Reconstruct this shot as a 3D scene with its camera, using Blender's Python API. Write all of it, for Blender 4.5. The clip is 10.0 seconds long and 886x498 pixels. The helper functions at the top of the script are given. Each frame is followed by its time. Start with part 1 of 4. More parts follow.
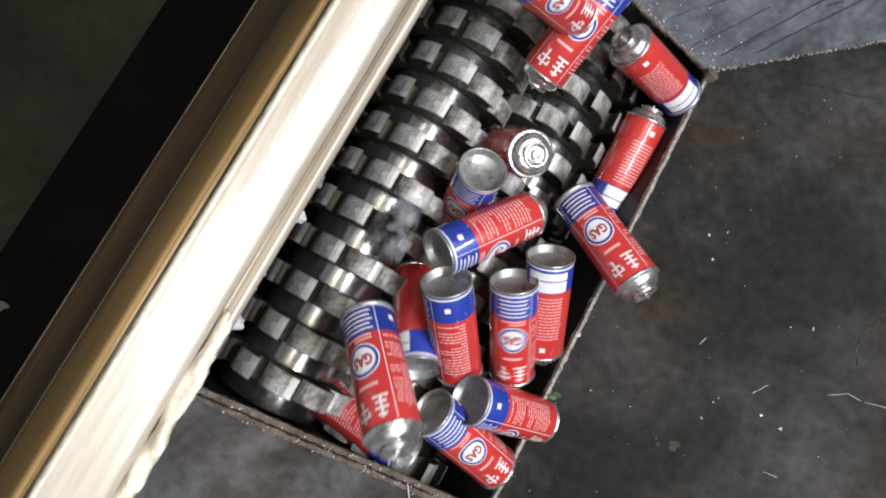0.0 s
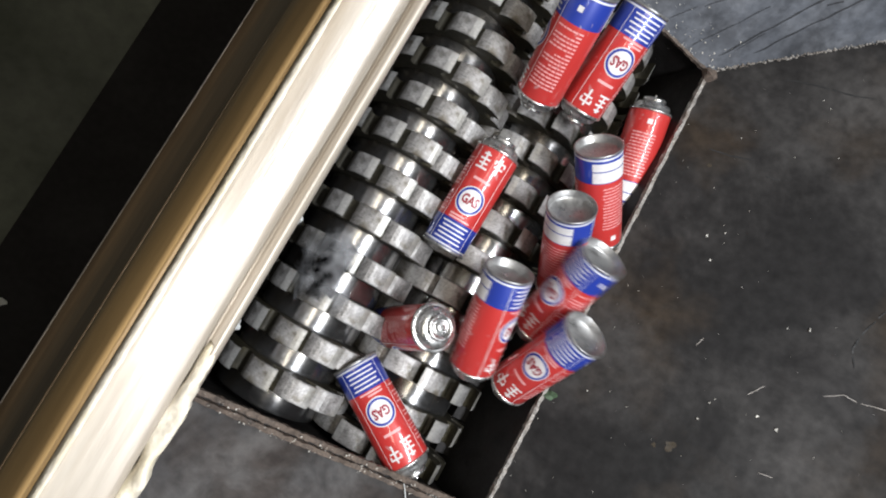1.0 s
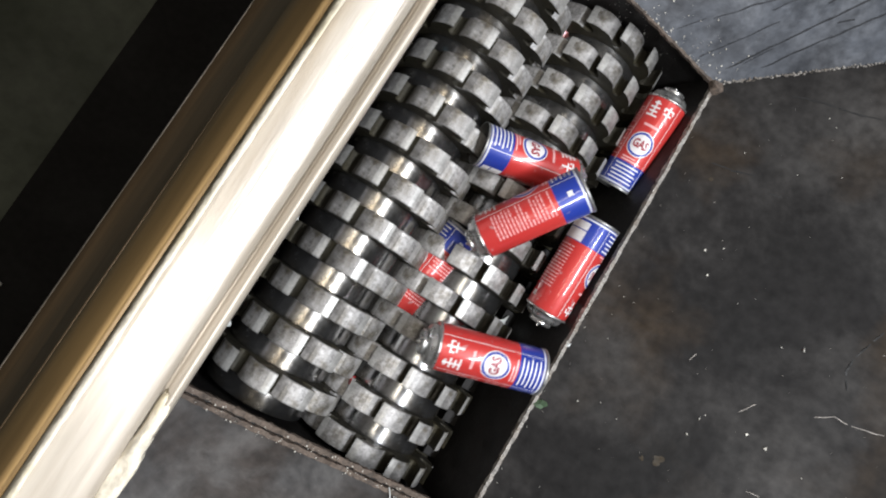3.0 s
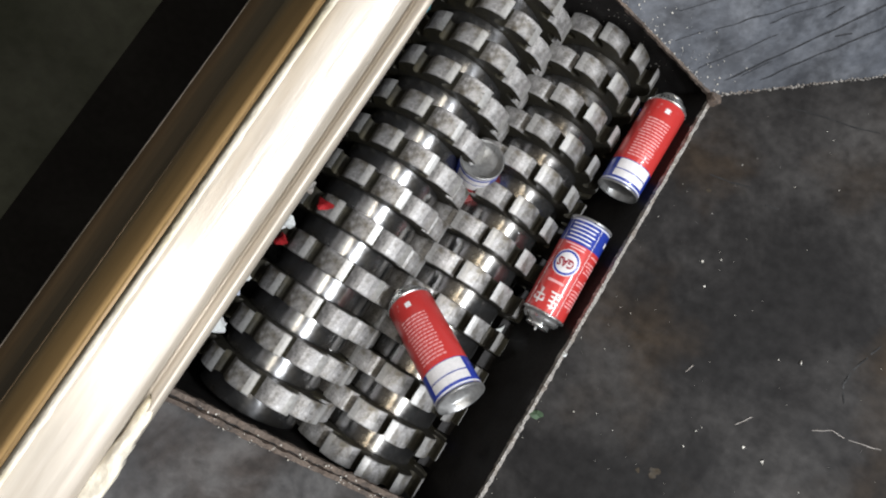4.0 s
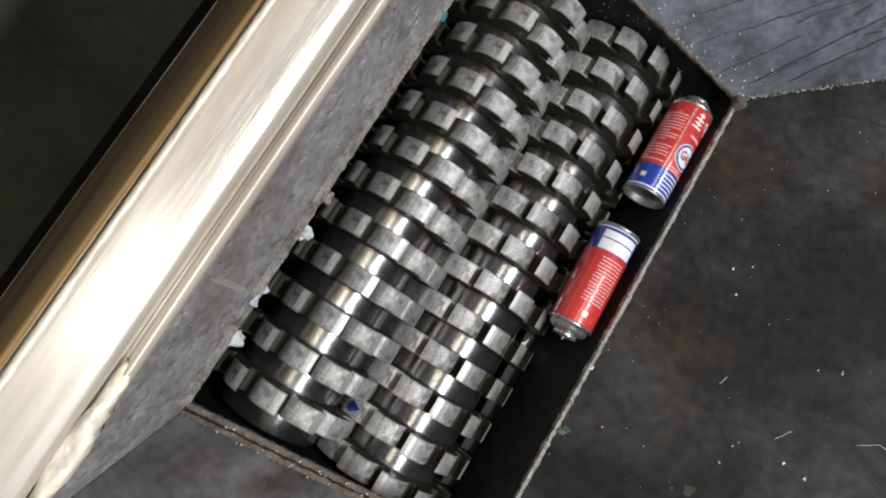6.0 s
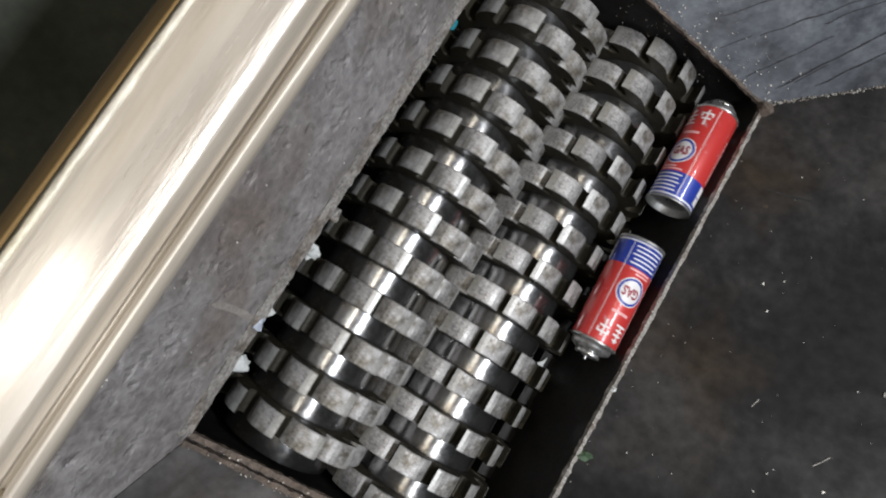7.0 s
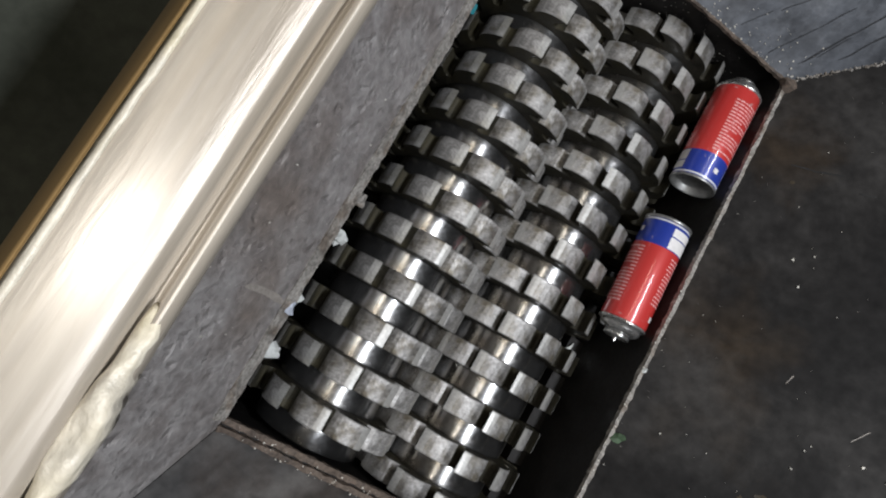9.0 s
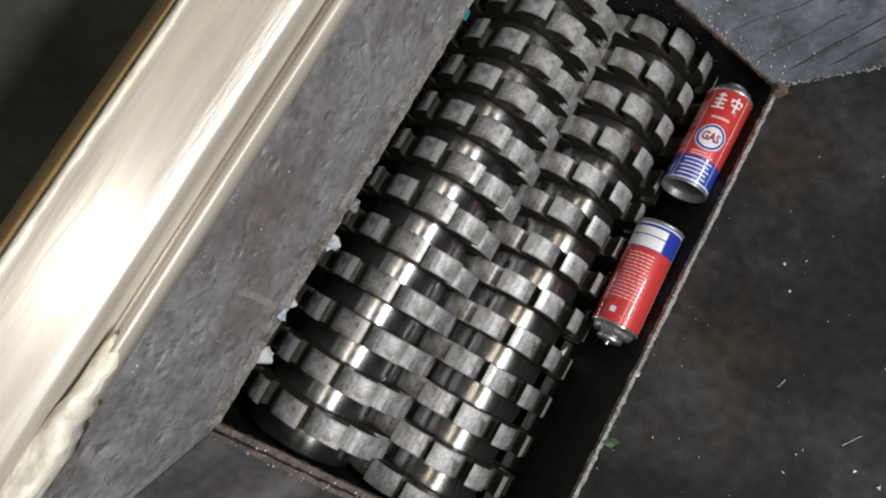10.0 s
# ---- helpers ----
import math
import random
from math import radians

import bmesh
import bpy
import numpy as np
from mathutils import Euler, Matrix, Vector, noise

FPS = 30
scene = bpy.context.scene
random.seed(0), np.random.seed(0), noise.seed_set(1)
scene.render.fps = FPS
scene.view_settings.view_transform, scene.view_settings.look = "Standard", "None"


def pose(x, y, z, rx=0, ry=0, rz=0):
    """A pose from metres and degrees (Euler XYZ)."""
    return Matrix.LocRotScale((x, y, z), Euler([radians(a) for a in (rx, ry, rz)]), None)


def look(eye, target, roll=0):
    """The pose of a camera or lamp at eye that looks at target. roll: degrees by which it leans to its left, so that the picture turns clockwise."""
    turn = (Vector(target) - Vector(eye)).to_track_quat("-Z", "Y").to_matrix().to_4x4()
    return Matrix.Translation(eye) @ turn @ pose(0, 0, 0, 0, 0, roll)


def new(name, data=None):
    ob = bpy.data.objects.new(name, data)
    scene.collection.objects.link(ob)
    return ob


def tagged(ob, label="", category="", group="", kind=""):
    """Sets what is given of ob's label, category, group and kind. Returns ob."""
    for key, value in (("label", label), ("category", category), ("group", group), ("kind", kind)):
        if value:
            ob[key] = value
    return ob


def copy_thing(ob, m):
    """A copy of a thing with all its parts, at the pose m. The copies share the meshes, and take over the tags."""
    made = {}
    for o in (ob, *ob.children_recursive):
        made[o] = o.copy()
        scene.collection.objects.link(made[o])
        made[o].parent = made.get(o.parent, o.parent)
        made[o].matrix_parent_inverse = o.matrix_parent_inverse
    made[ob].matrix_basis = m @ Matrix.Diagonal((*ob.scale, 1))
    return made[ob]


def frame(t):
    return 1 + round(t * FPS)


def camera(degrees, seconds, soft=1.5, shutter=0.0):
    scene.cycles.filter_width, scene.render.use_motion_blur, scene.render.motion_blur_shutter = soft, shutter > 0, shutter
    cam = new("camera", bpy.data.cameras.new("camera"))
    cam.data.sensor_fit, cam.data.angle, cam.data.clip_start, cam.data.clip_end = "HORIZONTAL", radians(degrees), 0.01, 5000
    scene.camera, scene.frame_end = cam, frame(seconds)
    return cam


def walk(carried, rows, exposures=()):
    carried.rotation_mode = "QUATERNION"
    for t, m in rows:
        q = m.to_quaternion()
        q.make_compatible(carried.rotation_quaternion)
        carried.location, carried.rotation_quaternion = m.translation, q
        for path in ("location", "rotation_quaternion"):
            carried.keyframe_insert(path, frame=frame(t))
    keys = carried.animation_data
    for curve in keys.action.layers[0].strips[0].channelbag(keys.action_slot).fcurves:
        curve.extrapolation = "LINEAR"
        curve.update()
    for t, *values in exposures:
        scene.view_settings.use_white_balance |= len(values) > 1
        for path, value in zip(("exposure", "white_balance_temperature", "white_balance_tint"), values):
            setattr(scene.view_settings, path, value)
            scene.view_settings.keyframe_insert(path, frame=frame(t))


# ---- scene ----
# One lens for the whole clip; the phone is held just over the hopper's rolled edge.
cam = camera(72.8, 10.0, soft=2.0, shutter=0.4)
PATH = [
    (0.0, (-0.0952, 0.1893, 0.7513), (0.331, 0.3449, -0.3597), 100.12),
    (0.5, (-0.0989, 0.1964, 0.7556), (0.3322, 0.345, -0.3545), 101.18),
    (1.0, (-0.0966, 0.1995, 0.751), (0.3363, 0.3439, -0.3588), 101.8),
    (1.5, (-0.0975, 0.2041, 0.7519), (0.3374, 0.3412, -0.3581), 103.11),
    (2.0, (-0.0971, 0.2087, 0.7493), (0.3409, 0.3362, -0.3606), 104.79),
    (2.5, (-0.097, 0.2156, 0.7478), (0.3436, 0.3402, -0.3614), 105.99),
    (4.0, (-0.0936, 0.2167, 0.7448), (0.3382, 0.3667, -0.3647), 104.2),
    (4.5, (-0.092, 0.2094, 0.7448), (0.3392, 0.3546, -0.3656), 104.61),
    (5.0, (-0.0882, 0.2008, 0.743), (0.3395, 0.3507, -0.3682), 103.29),
    (6.5, (-0.0727, 0.2134, 0.7173), (0.2783, 0.3812, -0.4178), 97.3),
    (7.0, (-0.0694, 0.2212, 0.698), (0.2706, 0.3873, -0.4408), 96.21),
    (7.5, (-0.065, 0.2043, 0.6887), (0.2382, 0.3788, -0.4592), 91.89),
    (8.0, (-0.0693, 0.1968, 0.6886), (0.2336, 0.3593, -0.4611), 93.02),
    (8.5, (-0.0669, 0.1869, 0.6848), (0.2425, 0.3531, -0.4626), 92.72),
    (9.0, (-0.0706, 0.185, 0.691), (0.2464, 0.3532, -0.4541), 92.87),
    (9.5, (-0.0699, 0.1843, 0.6938), (0.2459, 0.3638, -0.4499), 91.18),
    (10.0, (-0.0676, 0.1917, 0.6958), (0.2499, 0.3643, -0.4484), 92.21),
]
walk(cam, [(t, look(eye, target, roll)) for t, eye, target, roll in PATH], [(0.0, 0.52), (5.0, 0.46), (6.6, 0.10), (7.5, 0.04), (8.2, -0.16), (8.8, -0.12), (10.0, 0.02)])

# ---- light: a dim workshop, ceiling tube, added warm fill and the phone's own torch ----
world = bpy.data.worlds.new("workshop_dusk")
scene.world = world
world.use_nodes = True
world.node_tree.nodes["Background"].inputs["Color"].default_value = (0.8, 0.9, 1.0, 1)
world.node_tree.nodes["Background"].inputs["Strength"].default_value = 0.19


def area_lamp(name, eye, target, size_x, size_y, watts, colour):
    data = bpy.data.lights.new(name, "AREA")
    data.shape, data.size, data.size_y, data.energy, data.color = "RECTANGLE", size_x, size_y, watts, colour
    ob = new(name, data)
    ob.matrix_world = look(eye, target)
    return ob


area_lamp("ceiling_tube_east", (0.58, 0.38, 2.2), (0.36, 0.38, -0.1), 1.5, 0.09, 51.0, (0.92, 0.95, 1.0))
# Added fill without a known source; brightens the rolled edge and west side.
area_lamp("ceiling_tube_west", (-0.50, 0.4, 2.6), (0.22, 0.35, -0.1), 2.4, 0.16, 12.0, (1.0, 0.91, 0.76))
torch = bpy.data.lights.new("phone_torch", "POINT")
torch.energy, torch.color, torch.shadow_soft_size = 0.55, (1.0, 0.98, 0.95), 0.012
new("phone_torch", torch).location = (-0.084, 0.160, 0.745)

# ---- materials ----


def material(name, base, rough=0.5, metal=0.0, vary=0.3, scale=20.0, fine=160.0, bump=0.15, tint=None, tint_amount=0.5, tint_scale=6.0,
             rough_vary=0.15, coat=0.0, stretch=None, island=0.0, spec=0.5, smear=None, smear_amount=0.6, smear_scale=3.0, pits=0.0):
    m = bpy.data.materials.new(name)
    m.use_nodes = True
    nt = m.node_tree
    b = nt.nodes["Principled BSDF"]
    co = nt.nodes.new("ShaderNodeTexCoord")
    src = co.outputs["Object"]
    if stretch:
        mp = nt.nodes.new("ShaderNodeMapping")
        mp.inputs["Scale"].default_value = stretch
        nt.links.new(src, mp.inputs["Vector"])
        src = mp.outputs["Vector"]
    n1 = nt.nodes.new("ShaderNodeTexNoise")
    n1.inputs["Scale"].default_value, n1.inputs["Detail"].default_value, n1.inputs["Roughness"].default_value = scale, 6.0, 0.65
    n2 = nt.nodes.new("ShaderNodeTexNoise")
    n2.inputs["Scale"].default_value, n2.inputs["Detail"].default_value = fine, 4.0
    n3 = nt.nodes.new("ShaderNodeTexNoise")
    n3.inputs["Scale"].default_value, n3.inputs["Detail"].default_value = tint_scale, 5.0
    for n in (n1, n2, n3):
        nt.links.new(src, n.inputs["Vector"])
    mean = nt.nodes.new("ShaderNodeMath")
    mean.operation = "ADD"
    nt.links.new(n1.outputs["Fac"], mean.inputs[0])
    nt.links.new(n2.outputs["Fac"], mean.inputs[1])
    ramp = nt.nodes.new("ShaderNodeMapRange")
    ramp.inputs["From Min"].default_value, ramp.inputs["From Max"].default_value = 0.65, 1.35
    ramp.inputs["To Min"].default_value, ramp.inputs["To Max"].default_value = 1 - vary, 1 + vary
    nt.links.new(mean.outputs[0], ramp.inputs["Value"])
    mul = nt.nodes.new("ShaderNodeMix")
    mul.data_type, mul.blend_type = "RGBA", "MULTIPLY"
    mul.inputs["Factor"].default_value = 1.0
    col = nt.nodes.new("ShaderNodeRGB")
    col.outputs[0].default_value = (*base, 1)
    last = col.outputs[0]
    if tint:
        tr = nt.nodes.new("ShaderNodeMapRange")
        tr.inputs["From Min"].default_value, tr.inputs["From Max"].default_value = 0.48, 0.66
        tr.inputs["To Max"].default_value = tint_amount
        nt.links.new(n3.outputs["Fac"], tr.inputs["Value"])
        tm = nt.nodes.new("ShaderNodeMix")
        tm.data_type = "RGBA"
        nt.links.new(tr.outputs["Result"], tm.inputs["Factor"])
        nt.links.new(last, tm.inputs["A"])
        tm.inputs["B"].default_value = (*tint, 1)
        last = tm.outputs["Result"]
    if smear:      # broad soft wiped patches
        n4 = nt.nodes.new("ShaderNodeTexNoise")
        n4.noise_dimensions = "4D"
        n4.inputs["W"].default_value = 3.7
        n4.inputs["Scale"].default_value, n4.inputs["Detail"].default_value, n4.inputs["Roughness"].default_value = smear_scale, 7.0, 0.6
        n4.inputs["Distortion"].default_value = 0.6
        nt.links.new(src, n4.inputs["Vector"])
        sr = nt.nodes.new("ShaderNodeMapRange")
        sr.inputs["From Min"].default_value, sr.inputs["From Max"].default_value = 0.46, 0.68
        sr.inputs["To Max"].default_value = smear_amount
        nt.links.new(n4.outputs["Fac"], sr.inputs["Value"])
        sm = nt.nodes.new("ShaderNodeMix")
        sm.data_type = "RGBA"
        nt.links.new(sr.outputs["Result"], sm.inputs["Factor"])
        nt.links.new(last, sm.inputs["A"])
        sm.inputs["B"].default_value = (*smear, 1)
        last = sm.outputs["Result"]
    nt.links.new(last, mul.inputs["A"])
    comb = nt.nodes.new("ShaderNodeCombineColor")
    value = ramp.outputs["Result"]
    if island:
        geo = nt.nodes.new("ShaderNodeObjectInfo")
        ir = nt.nodes.new("ShaderNodeMapRange")
        ir.inputs["To Min"].default_value, ir.inputs["To Max"].default_value = 1 - island, 1 + island
        nt.links.new(geo.outputs["Random"], ir.inputs["Value"])
        im = nt.nodes.new("ShaderNodeMath")
        im.operation = "MULTIPLY"
        nt.links.new(value, im.inputs[0])
        nt.links.new(ir.outputs["Result"], im.inputs[1])
        value = im.outputs[0]
    for i in range(3):
        nt.links.new(value, comb.inputs[i])
    nt.links.new(comb.outputs[0], mul.inputs["B"])
    nt.links.new(mul.outputs["Result"], b.inputs["Base Color"])
    rr = nt.nodes.new("ShaderNodeMapRange")
    rr.inputs["From Min"].default_value, rr.inputs["From Max"].default_value = 0.35, 0.65
    rr.inputs["To Min"].default_value, rr.inputs["To Max"].default_value = max(0.04, rough - rough_vary), min(1.0, rough + rough_vary)
    nt.links.new(n1.outputs["Fac"], rr.inputs["Value"])
    nt.links.new(rr.outputs["Result"], b.inputs["Roughness"])
    b.inputs["Metallic"].default_value = metal
    b.inputs["Coat Weight"].default_value = coat
    b.inputs["Specular IOR Level"].default_value = spec
    b.inputs["Coat Roughness"].default_value = 0.12
    if bump:
        bp = nt.nodes.new("ShaderNodeBump")
        bp.inputs["Strength"].default_value, bp.inputs["Distance"].default_value = bump, 0.005 if pits else 0.002
        height = mean.outputs[0]
        if pits:       # scattered blisters and dents
            cells, keep, mask, dent, sum_up = (nt.nodes.new(k) for k in ("ShaderNodeTexVoronoi", "ShaderNodeMapRange", "ShaderNodeMapRange", "ShaderNodeMath", "ShaderNodeMath"))
            cells.inputs["Scale"].default_value = pits
            keep.inputs["From Max"].default_value, keep.inputs["To Min"].default_value, keep.inputs["To Max"].default_value = 0.45, -2.8, 0.0
            mask.inputs["From Min"].default_value, mask.inputs["From Max"].default_value, mask.inputs["To Min"].default_value = 0.44, 0.60, -0.1
            warp, shift = nt.nodes.new("ShaderNodeVectorMath"), nt.nodes.new("ShaderNodeTexNoise")
            shift.inputs["Scale"].default_value, shift.inputs["Detail"].default_value = 45.0, 4.0
            nt.links.new(src, shift.inputs["Vector"])
            warp.operation = "MULTIPLY_ADD"
            warp.inputs[1].default_value = (0.03, 0.03, 0.03)
            nt.links.new(shift.outputs["Color"], warp.inputs[0])
            nt.links.new(src, warp.inputs[2])
            nt.links.new(warp.outputs[0], cells.inputs["Vector"])
            nt.links.new(cells.outputs["Distance"], keep.inputs["Value"])
            nt.links.new(n1.outputs["Fac"], mask.inputs["Value"])
            dent.operation, sum_up.operation = "MULTIPLY", "ADD"
            nt.links.new(keep.outputs["Result"], dent.inputs[0])
            nt.links.new(mask.outputs["Result"], dent.inputs[1])
            nt.links.new(dent.outputs[0], sum_up.inputs[0])
            nt.links.new(height, sum_up.inputs[1])
            height = sum_up.outputs[0]
        nt.links.new(height, bp.inputs["Height"])
        nt.links.new(bp.outputs["Normal"], b.inputs["Normal"])
    return m


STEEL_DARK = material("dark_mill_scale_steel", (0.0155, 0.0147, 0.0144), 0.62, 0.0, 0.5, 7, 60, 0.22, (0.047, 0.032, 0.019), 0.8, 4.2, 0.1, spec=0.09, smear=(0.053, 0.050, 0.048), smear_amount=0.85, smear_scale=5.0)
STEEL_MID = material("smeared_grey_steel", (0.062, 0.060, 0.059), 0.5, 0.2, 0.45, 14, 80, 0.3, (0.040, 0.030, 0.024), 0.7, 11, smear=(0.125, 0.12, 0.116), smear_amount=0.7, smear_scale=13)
RIM_BROWN = material("brown_crusted_edge", (0.13, 0.10, 0.08), 0.75, 0.1, 0.6, 60, 260, 0.9, (0.06, 0.045, 0.035), 0.8, 40)
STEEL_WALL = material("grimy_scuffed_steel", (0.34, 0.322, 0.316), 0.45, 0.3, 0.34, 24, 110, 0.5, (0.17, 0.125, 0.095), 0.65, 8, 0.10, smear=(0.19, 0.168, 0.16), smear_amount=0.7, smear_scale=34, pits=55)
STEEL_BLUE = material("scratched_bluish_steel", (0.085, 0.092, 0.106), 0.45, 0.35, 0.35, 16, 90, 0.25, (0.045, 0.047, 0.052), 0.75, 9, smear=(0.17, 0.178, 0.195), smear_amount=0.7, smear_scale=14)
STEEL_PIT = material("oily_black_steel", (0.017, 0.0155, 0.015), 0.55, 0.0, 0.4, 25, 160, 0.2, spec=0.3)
BLACK = material("matte_black", (0.017, 0.0158, 0.016), 0.8, 0.0, 0.3, 8, 60, 0.0, spec=0.2)
# Oily grime, with the shade of the blade hollows and sides in its colour.
GRIME_SHADE = material("grimed_shaded_steel", (0.034, 0.031, 0.023), 0.55, 0.1, 0.5, 60, 300, 0.2, (0.060, 0.052, 0.030), 0.7, 25, spec=0.25)
RIM = material("dirty_welded_edge", (0.33, 0.31, 0.285), 0.7, 0.25, 0.6, 70, 260, 0.9, (0.17, 0.135, 0.105), 0.8, 45)
BLADE = material("worn_blade_steel", (0.30, 0.291, 0.283), 0.52, 0.5, 0.5, 75, 340, 0.25, (0.125, 0.108, 0.078), 0.9, 42, 0.16, island=0.25, smear=(0.46, 0.452, 0.448), smear_amount=0.8, smear_scale=52)
SPACER = material("polished_ring_steel", (0.33, 0.33, 0.333), 0.22, 0.95, 0.28, 40, 300, 0.04, (0.20, 0.170, 0.125), 0.8, 18, 0.06)
TIP = material("polished_tip_steel", (0.42, 0.415, 0.40), 0.42, 0.4, 0.3, 60, 300, 0.1, (0.28, 0.26, 0.21), 0.6, 22, 0.1)
# turned rings: fine grooves run round the shaft
ring_nodes = SPACER.node_tree.nodes
groove = ring_nodes.new("ShaderNodeTangent")
groove.direction_type, groove.axis = "RADIAL", "Y"
SPACER.node_tree.links.new(groove.outputs[0], ring_nodes["Principled BSDF"].inputs["Tangent"])
ring_nodes["Principled BSDF"].inputs["Anisotropic"].default_value = 0.35
ring_nodes["Principled BSDF"].inputs["Anisotropic Rotation"].default_value = 0.25
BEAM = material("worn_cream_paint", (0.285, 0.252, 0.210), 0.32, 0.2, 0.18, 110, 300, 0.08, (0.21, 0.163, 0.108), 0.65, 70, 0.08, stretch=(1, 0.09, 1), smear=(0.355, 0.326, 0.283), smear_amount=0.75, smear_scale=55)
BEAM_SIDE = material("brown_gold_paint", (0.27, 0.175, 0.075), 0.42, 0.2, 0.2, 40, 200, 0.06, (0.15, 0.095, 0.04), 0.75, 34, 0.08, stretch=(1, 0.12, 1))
# The steep lower face gets its shade from this darker brown.
BEAM_SHADE = material("shaded_brown_paint", (0.115, 0.078, 0.044), 0.5, 0.1, 0.25, 40, 200, 0.06, (0.04, 0.027, 0.016), 0.8, 30, 0.08, stretch=(1, 0.15, 1))
SCUFF = material("pale_scuff", (0.33, 0.30, 0.27), 0.6, 0.2, 0.3, 80, 250, 0.2)
TAPE = material("torn_whitish_paint", (0.46, 0.425, 0.355), 0.45, 0.0, 0.25, 90, 300, 0.35, (0.36, 0.32, 0.22), 0.7, 70)
CONCRETE = material("dark_oily_floor", (0.125, 0.135, 0.108), 0.8, 0.0, 0.3, 4, 30, 0.1, (0.06, 0.066, 0.052), 0.7, 2)
PAINT_WALL = material("grey_workshop_wall", (0.30, 0.31, 0.30), 0.8, 0.0, 0.15, 2, 30, 0.1)
CRUMB = material("pale_crumbs", (0.50, 0.48, 0.43), 0.8, 0.0, 0.4, 80, 300, 0.2, island=0.3)
CHIP = material("pale_plastic_chip", (0.62, 0.64, 0.62), 0.5, 0.0, 0.15, 60, 200, 0.2)
GREEN = material("green_rubber_scrap", (0.06, 0.10, 0.055), 0.6, 0.0, 0.3, 60, 200, 0.3)
FILM = material("pale_blue_film", (0.46, 0.50, 0.58), 0.4, 0.0, 0.3, 90, 250, 0.3)
TEAL = material("teal_plastic_scrap", (0.02, 0.25, 0.30), 0.4, 0.0, 0.2, 60, 200, 0.2)

# ---- mesh helpers ----


def obj(name, bm, mat, parent=None, label="", smooth=False):
    me = bpy.data.meshes.new(name)
    bmesh.ops.recalc_face_normals(bm, faces=bm.faces)
    bm.to_mesh(me)
    bm.free()
    for m in (mat if isinstance(mat, (list, tuple)) else [mat]):
        me.materials.append(m)
    if smooth:
        for p in me.polygons:
            p.use_smooth = True
    ob = new(name, me)
    if parent:
        ob.parent = parent
    if label:
        tagged(ob, label)
    return ob


def part(name, bm, mat, parent, label="", smooth=False):
    return obj(name, bm, mat, parent, label, smooth)


def prism(loop, thick, bm=None):
    """A slab: a flat loop of points, thickened along the vector thick."""
    bm = bm or bmesh.new()
    a = [bm.verts.new(p) for p in loop]
    b = [bm.verts.new(Vector(p) + Vector(thick)) for p in loop]
    bm.faces.new(a)
    bm.faces.new(b[::-1])
    for i in range(len(a)):
        j = (i + 1) % len(a)
        bm.faces.new((a[j], a[i], b[i], b[j]))
    return bm


def box(lo, hi, bm=None):
    (x0, y0, z0), (x1, y1, z1) = lo, hi
    return prism([(x0, y0, z0), (x1, y0, z0), (x1, y1, z0), (x0, y1, z0)], (0, 0, z1 - z0), bm)


def lathe(profile, n=32, bm=None, axis="Z", cap=True):
    """Rings of (radius, height) about z or y."""
    bm = bm or bmesh.new()
    rings = []
    for r, h in profile:
        ring = []
        for i in range(n):
            a = 2 * math.pi * i / n
            c, s = r * math.cos(a), r * math.sin(a)
            ring.append(bm.verts.new((c, s, h) if axis == "Z" else (c, h, s)))
        rings.append(ring)
    for p, q in zip(rings, rings[1:]):
        for i in range(n):
            j = (i + 1) % n
            bm.faces.new((p[i], p[j], q[j], q[i]))
    if cap:
        for ring in (rings[0], rings[-1]):
            bm.faces.new(ring)
    return bm


# ---- the place: pit, hopper plates, workshop ----
W, L = 0.4434, 0.7613          # clear opening over the shafts
RIGHT, ENDS, LEFT = 0.66, 0.76, 0.70   # rise of the plates
PIT = -0.42
XL, XR, ZC = 0.123, 0.317, -0.158
R_TIP, R_RING, PITCH = 0.1150, 0.0780, 0.0625


def rough_edge(bm, cuts, amount, seed):
    """Breaks long edges and shakes the points a little."""
    bmesh.ops.subdivide_edges(bm, edges=[e for e in bm.edges if e.calc_length() > 0.1], cuts=cuts)
    for v in bm.verts:
        v.co += amount * noise.noise_vector(v.co * 130 + Vector((seed, 0, 0)))
    return bm


def plates():
    h = 0.55
    t = 0.008
    xr = W + h / RIGHT
    yf, yn = L + h / ENDS, -h / ENDS
    zl = 0.18
    n = Vector((-RIGHT, 0, 1)).normalized() * -t
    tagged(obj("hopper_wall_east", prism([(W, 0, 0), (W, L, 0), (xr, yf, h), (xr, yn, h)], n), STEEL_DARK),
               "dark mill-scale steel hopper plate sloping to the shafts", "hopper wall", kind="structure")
    n = Vector((0, -ENDS, 1)).normalized() * -t
    tagged(obj("hopper_wall_north", prism([(0, L + 0.001, 0), (-zl * LEFT, L + zl / ENDS, zl), (-zl * LEFT, yf, h), (xr, yf, h), (W, L + 0.001, 0)], n), STEEL_BLUE),
           "scratched bluish-grey steel hopper end plate", "hopper wall", kind="structure")
    n = Vector((0, ENDS, 1)).normalized() * -t
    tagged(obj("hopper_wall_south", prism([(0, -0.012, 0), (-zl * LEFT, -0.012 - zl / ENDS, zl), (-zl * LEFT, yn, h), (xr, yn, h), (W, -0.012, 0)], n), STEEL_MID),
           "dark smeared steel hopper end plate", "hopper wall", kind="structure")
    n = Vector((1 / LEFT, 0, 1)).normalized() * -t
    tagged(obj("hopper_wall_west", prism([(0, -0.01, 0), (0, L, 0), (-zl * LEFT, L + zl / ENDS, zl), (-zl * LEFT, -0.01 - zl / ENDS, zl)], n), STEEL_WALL),
